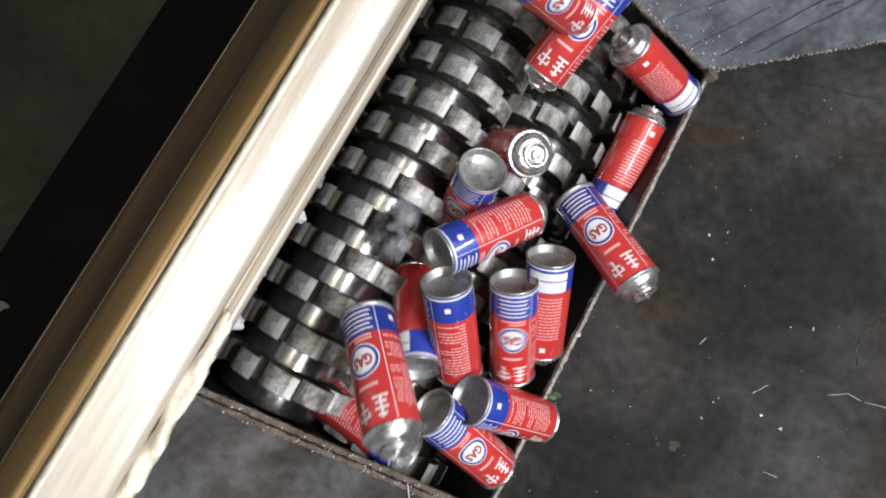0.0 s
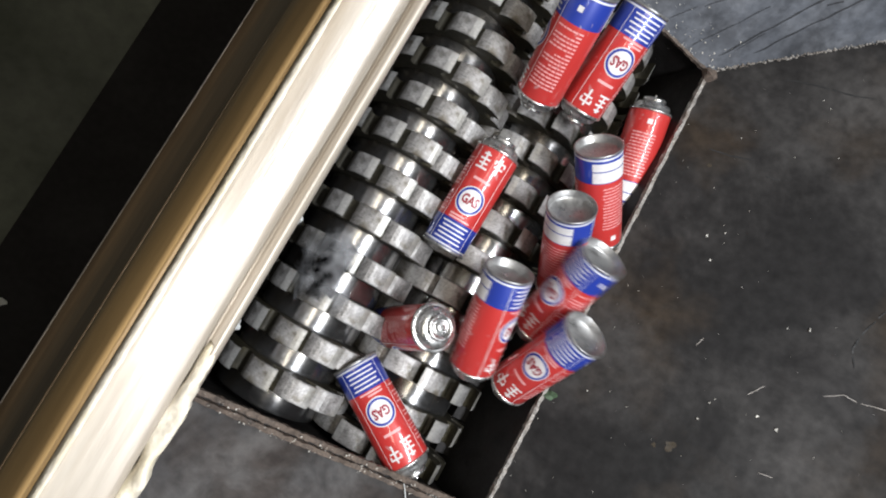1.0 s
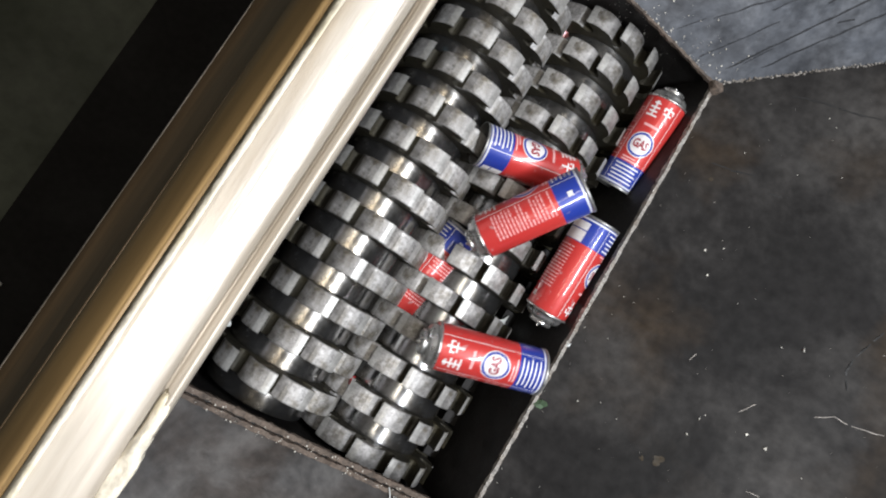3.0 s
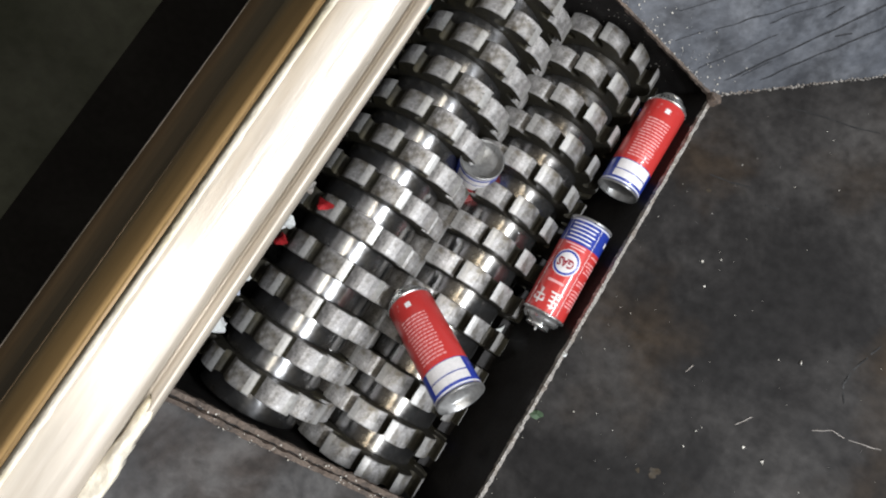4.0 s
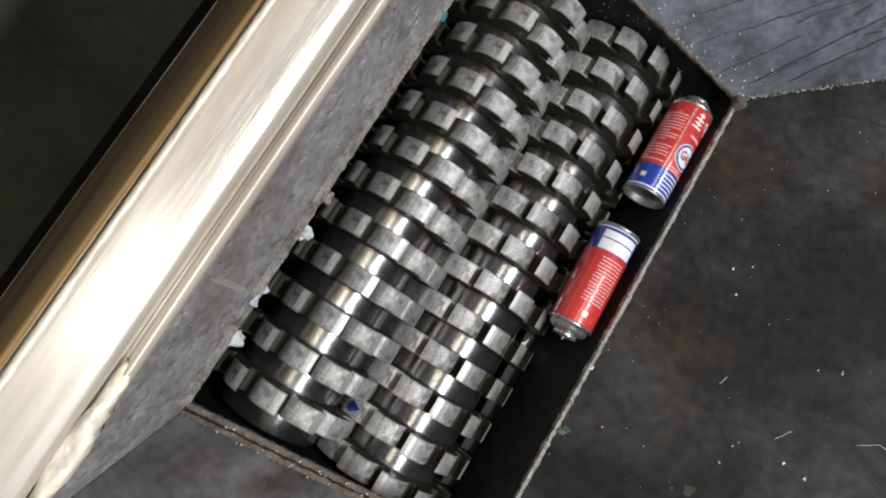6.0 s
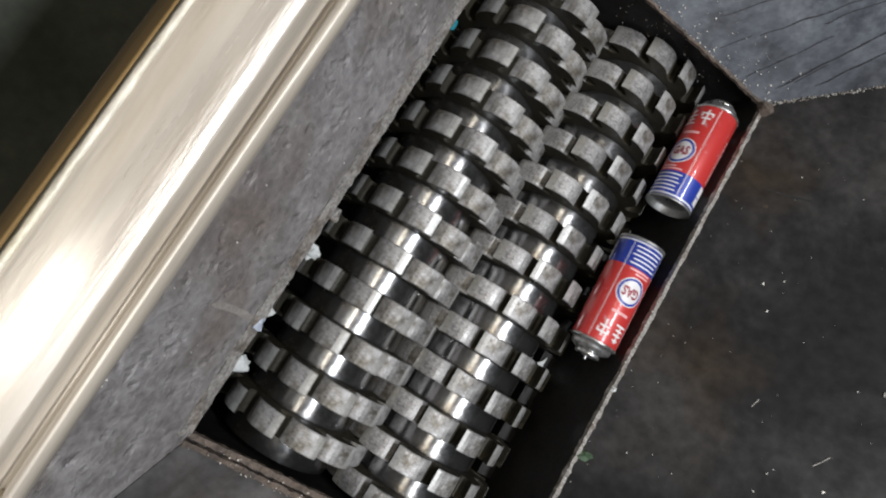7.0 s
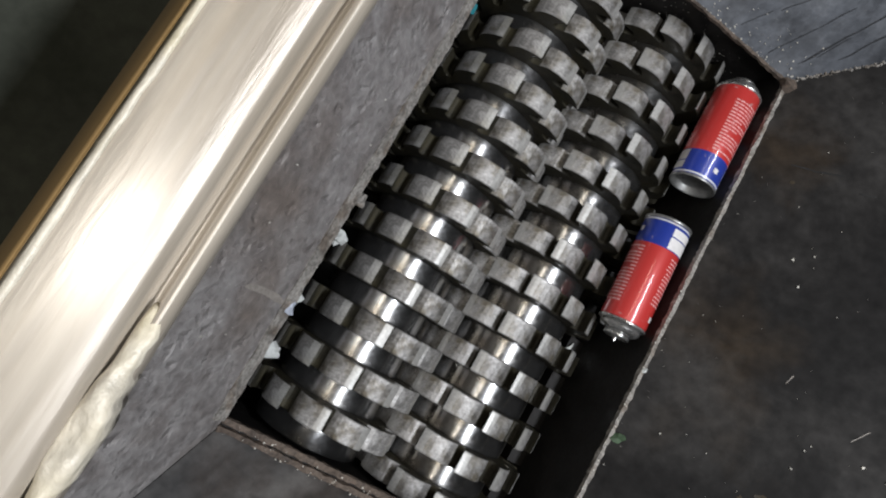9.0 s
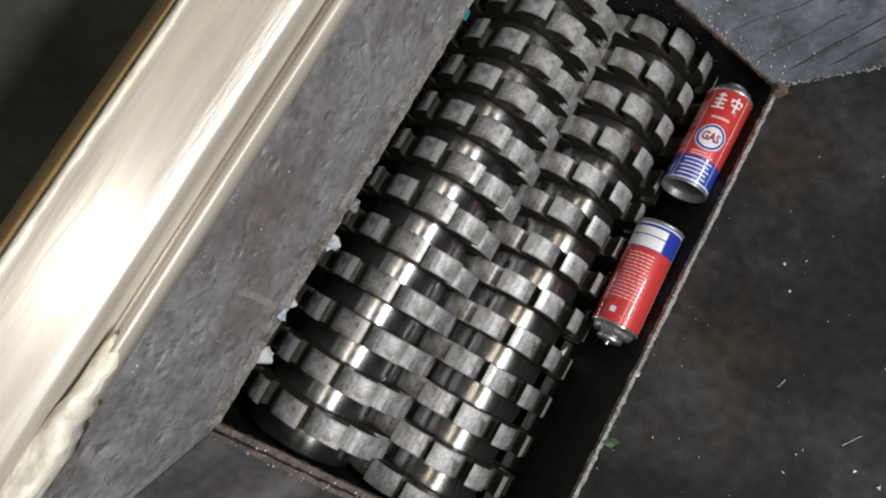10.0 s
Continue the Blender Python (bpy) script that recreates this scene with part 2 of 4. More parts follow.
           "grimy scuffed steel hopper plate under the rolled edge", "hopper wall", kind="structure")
    # the unseen upper sheet under the rolled edge, cream for warm reflections in the rings
    tagged(obj("hopper_wall_west_upper", prism([(-0.127, -0.245, 0.178), (-0.127, 0.995, 0.178), (-0.098, 0.995, 0.56), (-0.098, -0.245, 0.56)], (-0.004, 0, 0)), BEAM),
           "thin unseen steel sheet, cream to reflect warm light, leaning up to the rolled edge", "hopper wall", kind="structure")
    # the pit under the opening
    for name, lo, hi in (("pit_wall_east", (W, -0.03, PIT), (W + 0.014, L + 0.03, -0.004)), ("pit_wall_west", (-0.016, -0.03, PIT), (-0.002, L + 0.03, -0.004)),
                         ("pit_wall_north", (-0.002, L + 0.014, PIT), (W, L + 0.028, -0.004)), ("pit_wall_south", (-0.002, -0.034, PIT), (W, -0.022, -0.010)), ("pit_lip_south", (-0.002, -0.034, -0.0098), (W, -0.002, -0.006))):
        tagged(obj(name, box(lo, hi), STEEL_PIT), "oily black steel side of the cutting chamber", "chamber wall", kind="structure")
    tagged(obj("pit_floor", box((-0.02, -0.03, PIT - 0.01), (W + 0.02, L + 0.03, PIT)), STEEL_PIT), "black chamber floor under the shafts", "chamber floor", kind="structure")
    # welded rims, rough and grey
    for name, lo, hi, seed in (("rim_east", (W - 0.0005, -0.004, -0.003), (W + 0.0055, L, 0.0042), 1), ("rim_north", (0.0, L - 0.001, -0.003), (W + 0.004, L + 0.0035, 0.0025), 2),
                               ("rim_south", (0.0, -0.012, -0.004), (W, -0.006, 0.004), 4),
                               ("rim_south_inner", (0.0, -0.004, -0.008), (W, 0.003, -0.001), 5)):
        tagged(obj(name, rough_edge(box(lo, hi), 150, 0.0018, seed), RIM if "east" in name else RIM_BROWN), "rough welded grey-brown edge of the opening", "rim", kind="structure")
    tagged(obj("rim_west", rough_edge(prism([(0.003, 0, -0.006), (0.003, 0, 0.003), (-0.0085, 0, 0.0165), (-0.0115, 0, 0.0130)], (0, L, 0)), 90, 0.0022, 3), RIM),
           "rough welded grey-brown edge of the opening", "rim", kind="structure")
    # weld seam up the corner between the east and north plates
    bm = bmesh.new()
    a, b = Vector((W, L, 0)), Vector((xr, yf, h))
    for i in range(420):
        p = a.lerp(b, (i / 419) ** 1.3) + Vector((random.uniform(-0.002, 0.002), random.uniform(-0.002, 0.002), 0))
        bmesh.ops.create_icosphere(bm, subdivisions=1, radius=random.uniform(0.0009, 0.0024), matrix=Matrix.Translation(p + Vector((0, 0, 0.001))))
    tagged(obj("weld_seam", bm, RIM, smooth=True), "bumpy grey weld seam in the hopper corner", "weld", kind="structure")


def rolled_edge():
    """The bright rolled edge along the hopper's west side."""
    root = tagged(new("hopper_top_edge"), "worn cream and gold painted rolled steel edge on the hopper wall", "hopper edge")
    y0, y1, n = -0.30, 1.05, 180
    prof = [(-0.0750, 0.5930), (-0.0742, 0.5965), (-0.0752, 0.5985), (-0.0766, 0.5985), (-0.0772, 0.5942), (-0.0782, 0.5940), (-0.0790, 0.6002), (-0.0806, 0.6009), (-0.0840, 0.6012), (-0.0880, 0.6015), (-0.0918, 0.6019), (-0.0936, 0.6015), (-0.0945, 0.6004), (-0.0948, 0.5992)]
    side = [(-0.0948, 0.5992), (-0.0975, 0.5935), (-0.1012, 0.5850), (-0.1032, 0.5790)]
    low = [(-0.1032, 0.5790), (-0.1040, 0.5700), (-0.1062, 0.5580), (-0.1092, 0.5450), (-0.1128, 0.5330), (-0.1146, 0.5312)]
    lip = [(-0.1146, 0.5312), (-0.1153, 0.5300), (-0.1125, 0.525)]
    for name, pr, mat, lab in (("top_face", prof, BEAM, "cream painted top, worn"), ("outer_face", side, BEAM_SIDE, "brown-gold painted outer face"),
                               ("lower_face", low, BEAM_SHADE, "brown lower face with shade painted in"), ("lower_lip", lip, SCUFF, "bare worn grey lip")):
        bm = bmesh.new()
        rows = []
        for i in range(n + 1):
            y = y0 + (y1 - y0) * i / n
            row = []
            for k, (x, z) in enumerate(pr):
                d = 0.0007 * noise.noise(Vector((k * 0.7, y * 9, 3)))
                row.append(bm.verts.new((x + d, y, z + 0.6 * d)))
            for k, (x, z) in reversed(list(enumerate(pr))):
                row.append(bm.verts.new((x, y, z - 0.004)))
            rows.append(row)
        for p, q in zip(rows, rows[1:]):
            for k in range(len(p)):
                j = (k + 1) % len(p)
                bm.faces.new((p[k], p[j], q[j], q[k]))
        bm.faces.new(rows[0])
        bm.faces.new(rows[-1][::-1])
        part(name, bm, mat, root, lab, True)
    # paint scraped white along the outer corner, with a ragged border
    bm = bmesh.new()
    rows = []
    for i in range(421):
        y = y0 + 0.01 + (y1 - y0 - 0.02) * i / 420
        w = 0.0007 + 0.0005 * noise.noise(Vector((y * 45, 2, 0))) + 0.0003 * noise.noise(Vector((y * 260, 7, 0)))
        rows.append([bm.verts.new((x, y, z)) for x, z in ((-0.0949, 0.5998), (-0.0936, 0.6021), (-0.0935 + max(w, 0.0001), 0.60225), (-0.0935 + max(w, 0.0001), 0.6005), (-0.0940, 0.5990))])
    for p, q in zip(rows, rows[1:]):
        for k in range(5):
            bm.faces.new((p[k], p[(k + 1) % 5], q[(k + 1) % 5], q[k]))
    bm.faces.new(rows[0])
    bm.faces.new(rows[-1][::-1])
    part("scraped_corner", bm, TAPE, root, "ragged white scraped corner", True)
    return root


def workshop():
    tagged(obj("floor", box((-4, -4, -1.02), (5, 5, -0.95)), CONCRETE), "dark oily concrete workshop floor", "floor", kind="structure")
    for name, lo, hi in (("wall_west", (-4.2, -4, -1.02), (-4, 5, 3)), ("wall_east", (5, -4, -1.02), (5.2, 5, 3)), ("wall_south", (-4.2, -4.2, -1.02), (5.2, -4, 3)),
                         ("wall_north", (-4.2, 5, -1.02), (5.2, 5.2, 3))):
        tagged(obj(name, box(lo, hi), PAINT_WALL), "plain grey workshop wall", "wall", kind="structure")
    tagged(obj("machine_body", box((-0.10, -0.32, -0.95), (0.98, 1.10, PIT - 0.014)), BLACK), "black steel body under the cutting chamber", "machine body", kind="structure")
    tagged(obj("ceiling", box((-4.2, -4.2, 3), (5.2, 5.2, 3.1)), PAINT_WALL), "plain grey workshop ceiling", "ceiling", kind="structure")


# ---- the shafts ----
def blade_mesh(way):
    """A thick cutter disc with twelve hooked teeth; way +1: the tips lead clockwise as seen along +y."""
    pts = []
    teeth = 12
    # (share of the tooth's pitch, radius, 0 worn back, 1 grimy hollow, shade painted in, 2 polished tip)
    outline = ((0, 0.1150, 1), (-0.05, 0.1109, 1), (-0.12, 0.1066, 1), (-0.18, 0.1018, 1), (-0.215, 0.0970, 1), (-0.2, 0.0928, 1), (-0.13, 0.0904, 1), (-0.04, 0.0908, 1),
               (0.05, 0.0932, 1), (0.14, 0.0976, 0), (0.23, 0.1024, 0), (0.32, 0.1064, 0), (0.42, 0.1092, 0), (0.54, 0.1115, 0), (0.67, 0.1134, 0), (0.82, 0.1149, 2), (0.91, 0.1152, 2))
    kinds = []
    for k in range(teeth):
        for u, r, kind in outline:
            a = way * -2 * math.pi * (k + u) / teeth
            pts.append((r * math.cos(a), r * math.sin(a)))
            kinds.append(kind)
    bm = bmesh.new()
    half = PITCH * 0.252
    rows = [[bm.verts.new((x * f, y, z * f)) for x, z in pts] for y, f in ((-half, 0.988), (-half + 0.0014, 1.0), (half - 0.0014, 1.0), (half, 0.988))]
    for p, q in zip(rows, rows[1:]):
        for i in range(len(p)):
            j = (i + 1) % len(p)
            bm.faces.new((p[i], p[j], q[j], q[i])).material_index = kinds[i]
    # The flat sides also take the dark grime-and-shade colour.
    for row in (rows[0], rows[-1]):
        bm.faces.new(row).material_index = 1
    me = bpy.data.meshes.new("blade")
    bmesh.ops.recalc_face_normals(bm, faces=bm.faces)
    bm.to_mesh(me)
    bm.free()
    for m in (BLADE, GRIME_SHADE, TIP):
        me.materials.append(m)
    return me


def shaft(x, first_ring, way, phase, step):
    root = tagged(new("cutter_shaft"), "steel shredder shaft of hooked blades and polished rings", "shredder shaft", "pair of shredder shafts")
    root.location = (x, 0, ZC)
    half = PITCH * 0.244
    bm = lathe([(R_RING, -half + 0.0008), (R_RING, half - 0.0008)], 72, axis="Y", cap=False)
    for s in (-1, 1):
        lathe([(R_RING, s * (half - 0.0008)), (R_RING - 0.0008, s * half), (0.06, s * half)], 72, bm, "Y", False)
    ring = bpy.data.meshes.new("spacer_ring")
    bm.to_mesh(ring)
    bm.free()
    ring.materials.append(SPACER)
    for p in ring.polygons:
        p.use_smooth = abs(p.normal.y) < 0.1
    blade = blade_mesh(way)
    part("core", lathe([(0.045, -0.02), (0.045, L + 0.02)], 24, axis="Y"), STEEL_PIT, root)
    k = 0
    y = first_ring
    while y < L - 0.004:
        if y > 0.002:
            r = new("spacer_ring", ring)
            r.parent, r.location = root, (0, y, 0)
        if -0.005 < y + PITCH / 2 < L - 0.003:
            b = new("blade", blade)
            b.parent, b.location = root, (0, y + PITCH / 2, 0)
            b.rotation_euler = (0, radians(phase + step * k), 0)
        k += 1
        y += PITCH
    return root


plates()
rolled_edge()
workshop()
shaft_west = shaft(XL, 0.005, 1, 0.0, 3.75)
shaft_east = shaft(XR, 0.036 - PITCH, -1, 0.0, 3.75)
# each shaft's turn in degrees: the motors pull unevenly
TURN_WEST = [(0.0, 29.6), (0.5, 63.0), (1.0, 105.7), (1.5, 141.4), (2.0, 182.0), (2.5, 223.2), (4.0, 344.9), (4.5, 381.4), (5.0, 422.9), (6.5, 539.3), (7.0, 584.2), (7.5, 619.9), (8.0, 663.0), (8.5, 698.9), (9.0, 744.8), (9.5, 779.7), (10.0, 822.8)]
TURN_EAST = [(0.0, 199.8), (0.5, 166.9), (1.0, 124.8), (1.5, 89.7), (2.0, 49.7), (2.5, 9.1), (4.0, -108.4), (4.5, -143.7), (5.0, -185.6), (6.5, -299.9), (7.0, -340.8), (7.5, -376.6), (8.0, -417.1), (8.5, -454.0), (9.0, -494.8), (9.5, -530.6), (10.0, -572.0)]


def turned(turns, t):
    for (a, u), (b, v) in zip(turns, turns[1:]):
        if t <= b:
            return u + (v - u) * (t - a) / (b - a)
    return turns[-1][1]


# each can: seconds, the middle of its base, the middle of its valve end, its roll
CAN_WAYS = [
    [(0, 0.435, 0.501, -0.081, 0.404, 0.671, -0.03, -110),
     (0.2, 0.45, 0.51, -0.081, 0.42, 0.68, -0.03, 0),
     (0.5, 0.436, 0.503, -0.081, 0.411, 0.674, -0.03, 80),
     (0.8, 0.454, 0.508, -0.065, 0.403, 0.677, -0.03, 170),
     (1.2, 0.459, 0.53, -0.062, 0.401, 0.698, -0.03, 280),
     (1.5, 0.457, 0.539, -0.069, 0.405, 0.707, -0.03, 360),
     (1.8, 0.466, 0.554, -0.079, 0.419, 0.722, -0.035, 430),
     (2.2, 0.454, 0.574, -0.088, 0.416, 0.741, -0.035, 530),
     (2.5, 0.459, 0.568, -0.08, 0.414, 0.736, -0.035, 600),
     (2.7, 0.444, 0.559, -0.097, 0.418, 0.728, -0.04, 655),
     (3.8, 0.406, 0.553, -0.033, 0.407, 0.733, -0.033, 885),
     (4.45, 0.406, 0.553, -0.033, 0.407, 0.733, -0.033, 1080),
     (5.8, 0.406, 0.556, -0.033, 0.407, 0.736, -0.033, 1440),
     (7.15, 0.408, 0.562, -0.033, 0.407, 0.742, -0.033, 1800),
     (8.5, 0.407, 0.562, -0.033, 0.407, 0.742, -0.033, 2160),
     (10, 0.406, 0.56, -0.033, 0.407, 0.74, -0.033, 2520)],
    [(0, 0.291, 0.304, 0.037, 0.404, 0.181, -0.03, 0),
     (0.2, 0.298, 0.328, 0.015, 0.415, 0.198, -0.03, -146),
     (0.4, 0.28, 0.325, 0.027, 0.407, 0.21, -0.03, -150),
     (0.6, 0.266, 0.345, 0.012, 0.4, 0.232, -0.03, -170),
     (0.8, 0.269, 0.363, 0.03, 0.39, 0.244, -0.03, -270),
     (0.9, 0.266, 0.364, 0.056, 0.377, 0.252, -0.03, -300),
     (1, 0.359, 0.387, 0.103, 0.384, 0.257, -0.02, -330),
     (1.2, 0.452, 0.374, 0.105, 0.383, 0.264, -0.02, -360),
     (1.5, 0.407, 0.396, 0.094, 0.38, 0.259, -0.02, -370),
     (1.8, 0.413, 0.4, 0.096, 0.37, 0.27, -0.02, -506),
     (2.2, 0.402, 0.422, 0.095, 0.373, 0.287, -0.02, -630),
     (2.5, 0.354, 0.441, 0.076, 0.407, 0.31, -0.035, -710),
     (2.7, 0.398, 0.471, -0.002, 0.417, 0.297, -0.045, -720),
     (3.8, 0.398, 0.485, -0.033, 0.404, 0.305, -0.033, -1020),
     (4.05, 0.398, 0.485, -0.033, 0.404, 0.305, -0.033, -1080),
     (5.25, 0.398, 0.488, -0.033, 0.404, 0.308, -0.033, -1440),
     (6.9, 0.402, 0.493, -0.033, 0.408, 0.313, -0.033, -1800),
     (8.2, 0.403, 0.494, -0.033, 0.409, 0.314, -0.033, -2160),
     (9.55, 0.402, 0.494, -0.033, 0.408, 0.314, -0.033, -2520),
     (10, 0.402, 0.494, -0.033, 0.408, 0.314, -0.033, -2640)],
    [(0, 0.044, 0.595, 0.138, 0.189, 0.655, 0.05, 0),
     (0.2, 0.054, 0.592, 0.154, 0.198, 0.617, 0.05, 0),
     (0.4, 0.073, 0.617, 0.141, 0.209, 0.576, 0.03, 0),
     (0.6, 0.129, 0.669, 0.121, 0.193, 0.552, 0, 0),
     (0.8, 0.158, 0.665, 0.115, 0.208, 0.546, -0.01, 70),
     (1, 0.168, 0.669, 0.099, 0.217, 0.543, -0.02, 90),
     (1.2, 0.187, 0.691, 0.06, 0.208, 0.536, -0.03, 90),
     (1.5, 0.199, 0.703, 0.027, 0.208, 0.549, -0.065, 60),
     (1.8, 0.235, 0.752, -0.069, 0.236, 0.597, -0.16, 60),
     (2.2, 0.284, 0.811, -0.21, 0.286, 0.655, -0.3, 60)],
    [(0, 0.19, 0.713, 0.092, 0.198, 0.565, -0.01, 0),
     (0.2, 0.202, 0.722, 0.073, 0.203, 0.574, -0.03, 0),
     (0.4, 0.194, 0.737, 0.046, 0.209, 0.585, -0.05, -20),
     (0.6, 0.225, 0.78, -0.038, 0.241, 0.625, -0.13, -20),
     (0.9, 0.28, 0.851, -0.192, 0.3, 0.696, -0.28, -20)],
    [(0, 0.435, 0.712, -0.02, 0.264, 0.685, 0.032, 214),
     (0.2, 0.428, 0.725, -0.02, 0.259, 0.665, -0.005, 214),
     (0.4, 0.379, 0.695, 0.109, 0.254, 0.644, -0.01, 200),
     (0.6, 0.318, 0.719, 0.114, 0.248, 0.609, -0.01, 100),
     (0.8, 0.297, 0.705, 0.106, 0.266, 0.571, -0.01, 40),
     (0.9, 0.257, 0.716, 0.08, 0.283, 0.566, -0.015, 0),
     (1.2, 0.257, 0.714, 0.072, 0.283, 0.562, -0.02, -60),
     (1.5, 0.254, 0.709, 0.079, 0.262, 0.559, -0.02, -170),
     (1.8, 0.182, 0.699, 0.067, 0.213, 0.545, -0.02, -290),
     (2, 0.187, 0.699, 0.061, 0.21, 0.545, -0.03, -310),
     (2.2, 0.191, 0.74, 0.002, 0.22, 0.585, -0.085, -330),
     (2.5, 0.187, 0.747, -0.033, 0.227, 0.591, -0.115, -330),
     (2.7, 0.203, 0.769, -0.058, 0.236, 0.612, -0.14, -330),
     (3.3, 0.256, 0.849, -0.218, 0.291, 0.693, -0.3, -330)],
    [(0, 0.233, 0.496, -0.137, 0.231, 0.465, 0.04, 60),
     (0.2, 0.238, 0.483, -0.167, 0.209, 0.473, 0.01, 60),
     (0.4, 0.249, 0.481, -0.182, 0.198, 0.469, -0.01, 60),
     (0.6, 0.258, 0.5, -0.229, 0.197, 0.488, -0.06, 60),
     (0.9, 0.31, 0.542, -0.369, 0.249, 0.537, -0.2, 60)],
    [(0, 0.18, 0.411, 0.022, 0.239, 0.358, -0.14, 10),
     (0.2, 0.187, 0.411, -0.005, 0.247, 0.357, -0.166, 10),
     (0.4, 0.19, 0.414, -0.04, 0.26, 0.363, -0.198, 10),
     (0.7, 0.249, 0.458, -0.2, 0.32, 0.39, -0.351, 10)],
    [(0, 0.179, 0.281, 0.028, 0.294, 0.418, 0, 70),
     (0.2, 0.168, 0.296, 0.017, 0.305, 0.411, 0, 30),
     (0.4, 0.168, 0.298, 0.024, 0.265, 0.445, -0.01, 0),
     (0.6, 0.176, 0.315, 0.055, 0.224, 0.474, -0.015, 0),
     (0.8, 0.219, 0.306, -0.044, 0.205, 0.483, -0.02, 0),
     (1, 0.216, 0.305, -0.056, 0.212, 0.483, -0.03, 0),
     (1.2, 0.216, 0.307, -0.084, 0.211, 0.485, -0.06, 20),
     (1.5, 0.226, 0.307, -0.155, 0.231, 0.485, -0.128, 30),
     (1.7, 0.228, 0.293, -0.167, 0.231, 0.471, -0.14, 30),
     (2.2, 0.288, 0.338, -0.326, 0.29, 0.516, -0.3, 30)],
    [(0, 0.337, 0.463, -0.005, 0.439, 0.37, 0.111, 0),
     (0.2, 0.335, 0.463, 0, 0.404, 0.336, 0.108, 0),
     (0.4, 0.301, 0.447, 0.044, 0.451, 0.358, 0, 0),
     (0.6, 0.278, 0.454, 0.052, 0.426, 0.375, -0.015, -80),
     (0.8, 0.292, 0.49, 0.069, 0.425, 0.408, -0.02, -146),
     (1, 0.3, 0.525, 0.058, 0.431, 0.428, -0.02, -180),
     (1.2, 0.309, 0.526, 0.087, 0.425, 0.441, -0.02, -270),
     (1.5, 0.313, 0.512, 0.128, 0.413, 0.49, -0.02, -290),
     (1.8, 0.274, 0.52, 0.108, 0.389, 0.466, -0.02, -360),
     (2, 0.281, 0.519, 0.109, 0.405, 0.502, -0.02, -360),
     (2.2, 0.24, 0.516, 0.085, 0.386, 0.533, -0.02, -360),
     (2.5, 0.205, 0.49, -0.009, 0.371, 0.56, -0.02, -360),
     (2.7, 0.187, 0.479, -0.095, 0.336, 0.547, -0.02, -370),
     (3.8, 0.191, 0.464, -0.01, 0.25, 0.402, -0.169, -506),
     (4, 0.202, 0.472, -0.072, 0.269, 0.428, -0.233, -506),
     (4.2, 0.212, 0.468, -0.12, 0.285, 0.432, -0.281, -506),
     (4.7, 0.27, 0.507, -0.28, 0.343, 0.456, -0.437, -506)],
    [(0, 0.198, 0.255, 0.051, 0.323, 0.15, -0.025, 90),
     (0.2, 0.187, 0.268, 0.061, 0.301, 0.158, -0.025, 85),
     (0.4, 0.181, 0.274, 0.059, 0.301, 0.17, -0.025, 60),
     (0.6, 0.19, 0.29, 0.052, 0.283, 0.157, -0.025, 20),
     (0.8, 0.201, 0.287, 0.049, 0.296, 0.154, -0.025, 30),
     (0.9, 0.217, 0.299, 0.062, 0.294, 0.161, -0.025, 0),
     (1, 0.27, 0.313, 0.059, 0.332, 0.163, -0.02, -70),
     (1.2, 0.298, 0.319, 0.055, 0.359, 0.167, -0.02, -30),
     (1.5, 0.278, 0.315, 0.081, 0.308, 0.168, -0.02, 40),
     (1.8, 0.257, 0.356, 0.017, 0.239, 0.181, -0.02, 60),
     (2, 0.218, 0.356, 0.01, 0.214, 0.179, -0.02, 80),
     (2.2, 0.198, 0.358, 0, 0.2, 0.18, -0.03, 90),
     (2.5, 0.226, 0.36, -0.053, 0.225, 0.182, -0.08, 90),
     (2.7, 0.239, 0.36, -0.074, 0.224, 0.184, -0.105, 60),
     (3.2, 0.265, 0.366, -0.138, 0.247, 0.19, -0.17, 60),
     (3.8, 0.31, 0.372, -0.267, 0.295, 0.196, -0.3, 60)],
    [(0, 0.322, 0.361, 0.039, 0.429, 0.233, -0.03, -146),
     (0.2, 0.318, 0.371, 0.057, 0.431, 0.262, -0.03, -146),
     (0.4, 0.308, 0.381, 0.029, 0.44, 0.273, -0.03, -300),
     (0.6, 0.296, 0.385, 0.053, 0.428, 0.295, -0.03, -360),
     (0.8, 0.305, 0.415, 0.045, 0.422, 0.301, -0.03, -360),
     (0.9, 0.305, 0.424, 0.047, 0.42, 0.309, -0.03, -380),
     (1, 0.296, 0.426, 0.078, 0.407, 0.334, -0.03, -470),
     (1.2, 0.295, 0.44, 0.071, 0.414, 0.35, -0.03, -506),
     (1.5, 0.319, 0.44, 0.117, 0.39, 0.363, -0.03, -600),
     (1.8, 0.389, 0.497, 0.102, 0.361, 0.368, -0.02, -630),
     (2, 0.393, 0.496, 0.093, 0.357, 0.36, -0.02, -630),
     (2.2, 0.381, 0.508, 0.099, 0.339, 0.38, -0.02, -630),
     (2.5, 0.341, 0.503, 0.094, 0.291, 0.373, -0.02, -630),
     (2.7, 0.319, 0.503, 0.072, 0.258, 0.361, -0.02, -630),
     (3, 0.317, 0.481, 0.044, 0.244, 0.339, -0.04, -630),
     (3.3, 0.335, 0.462, -0.043, 0.254, 0.32, -0.12, -630),
     (3.8, 0.404, 0.492, -0.222, 0.325, 0.35, -0.3, -630)],
    [(0, 0.31, 0.136, 0.046, 0.48, 0.156, -0.01, 80),
     (0.2, 0.288, 0.136, 0.073, 0.447, 0.151, -0.01, 80),
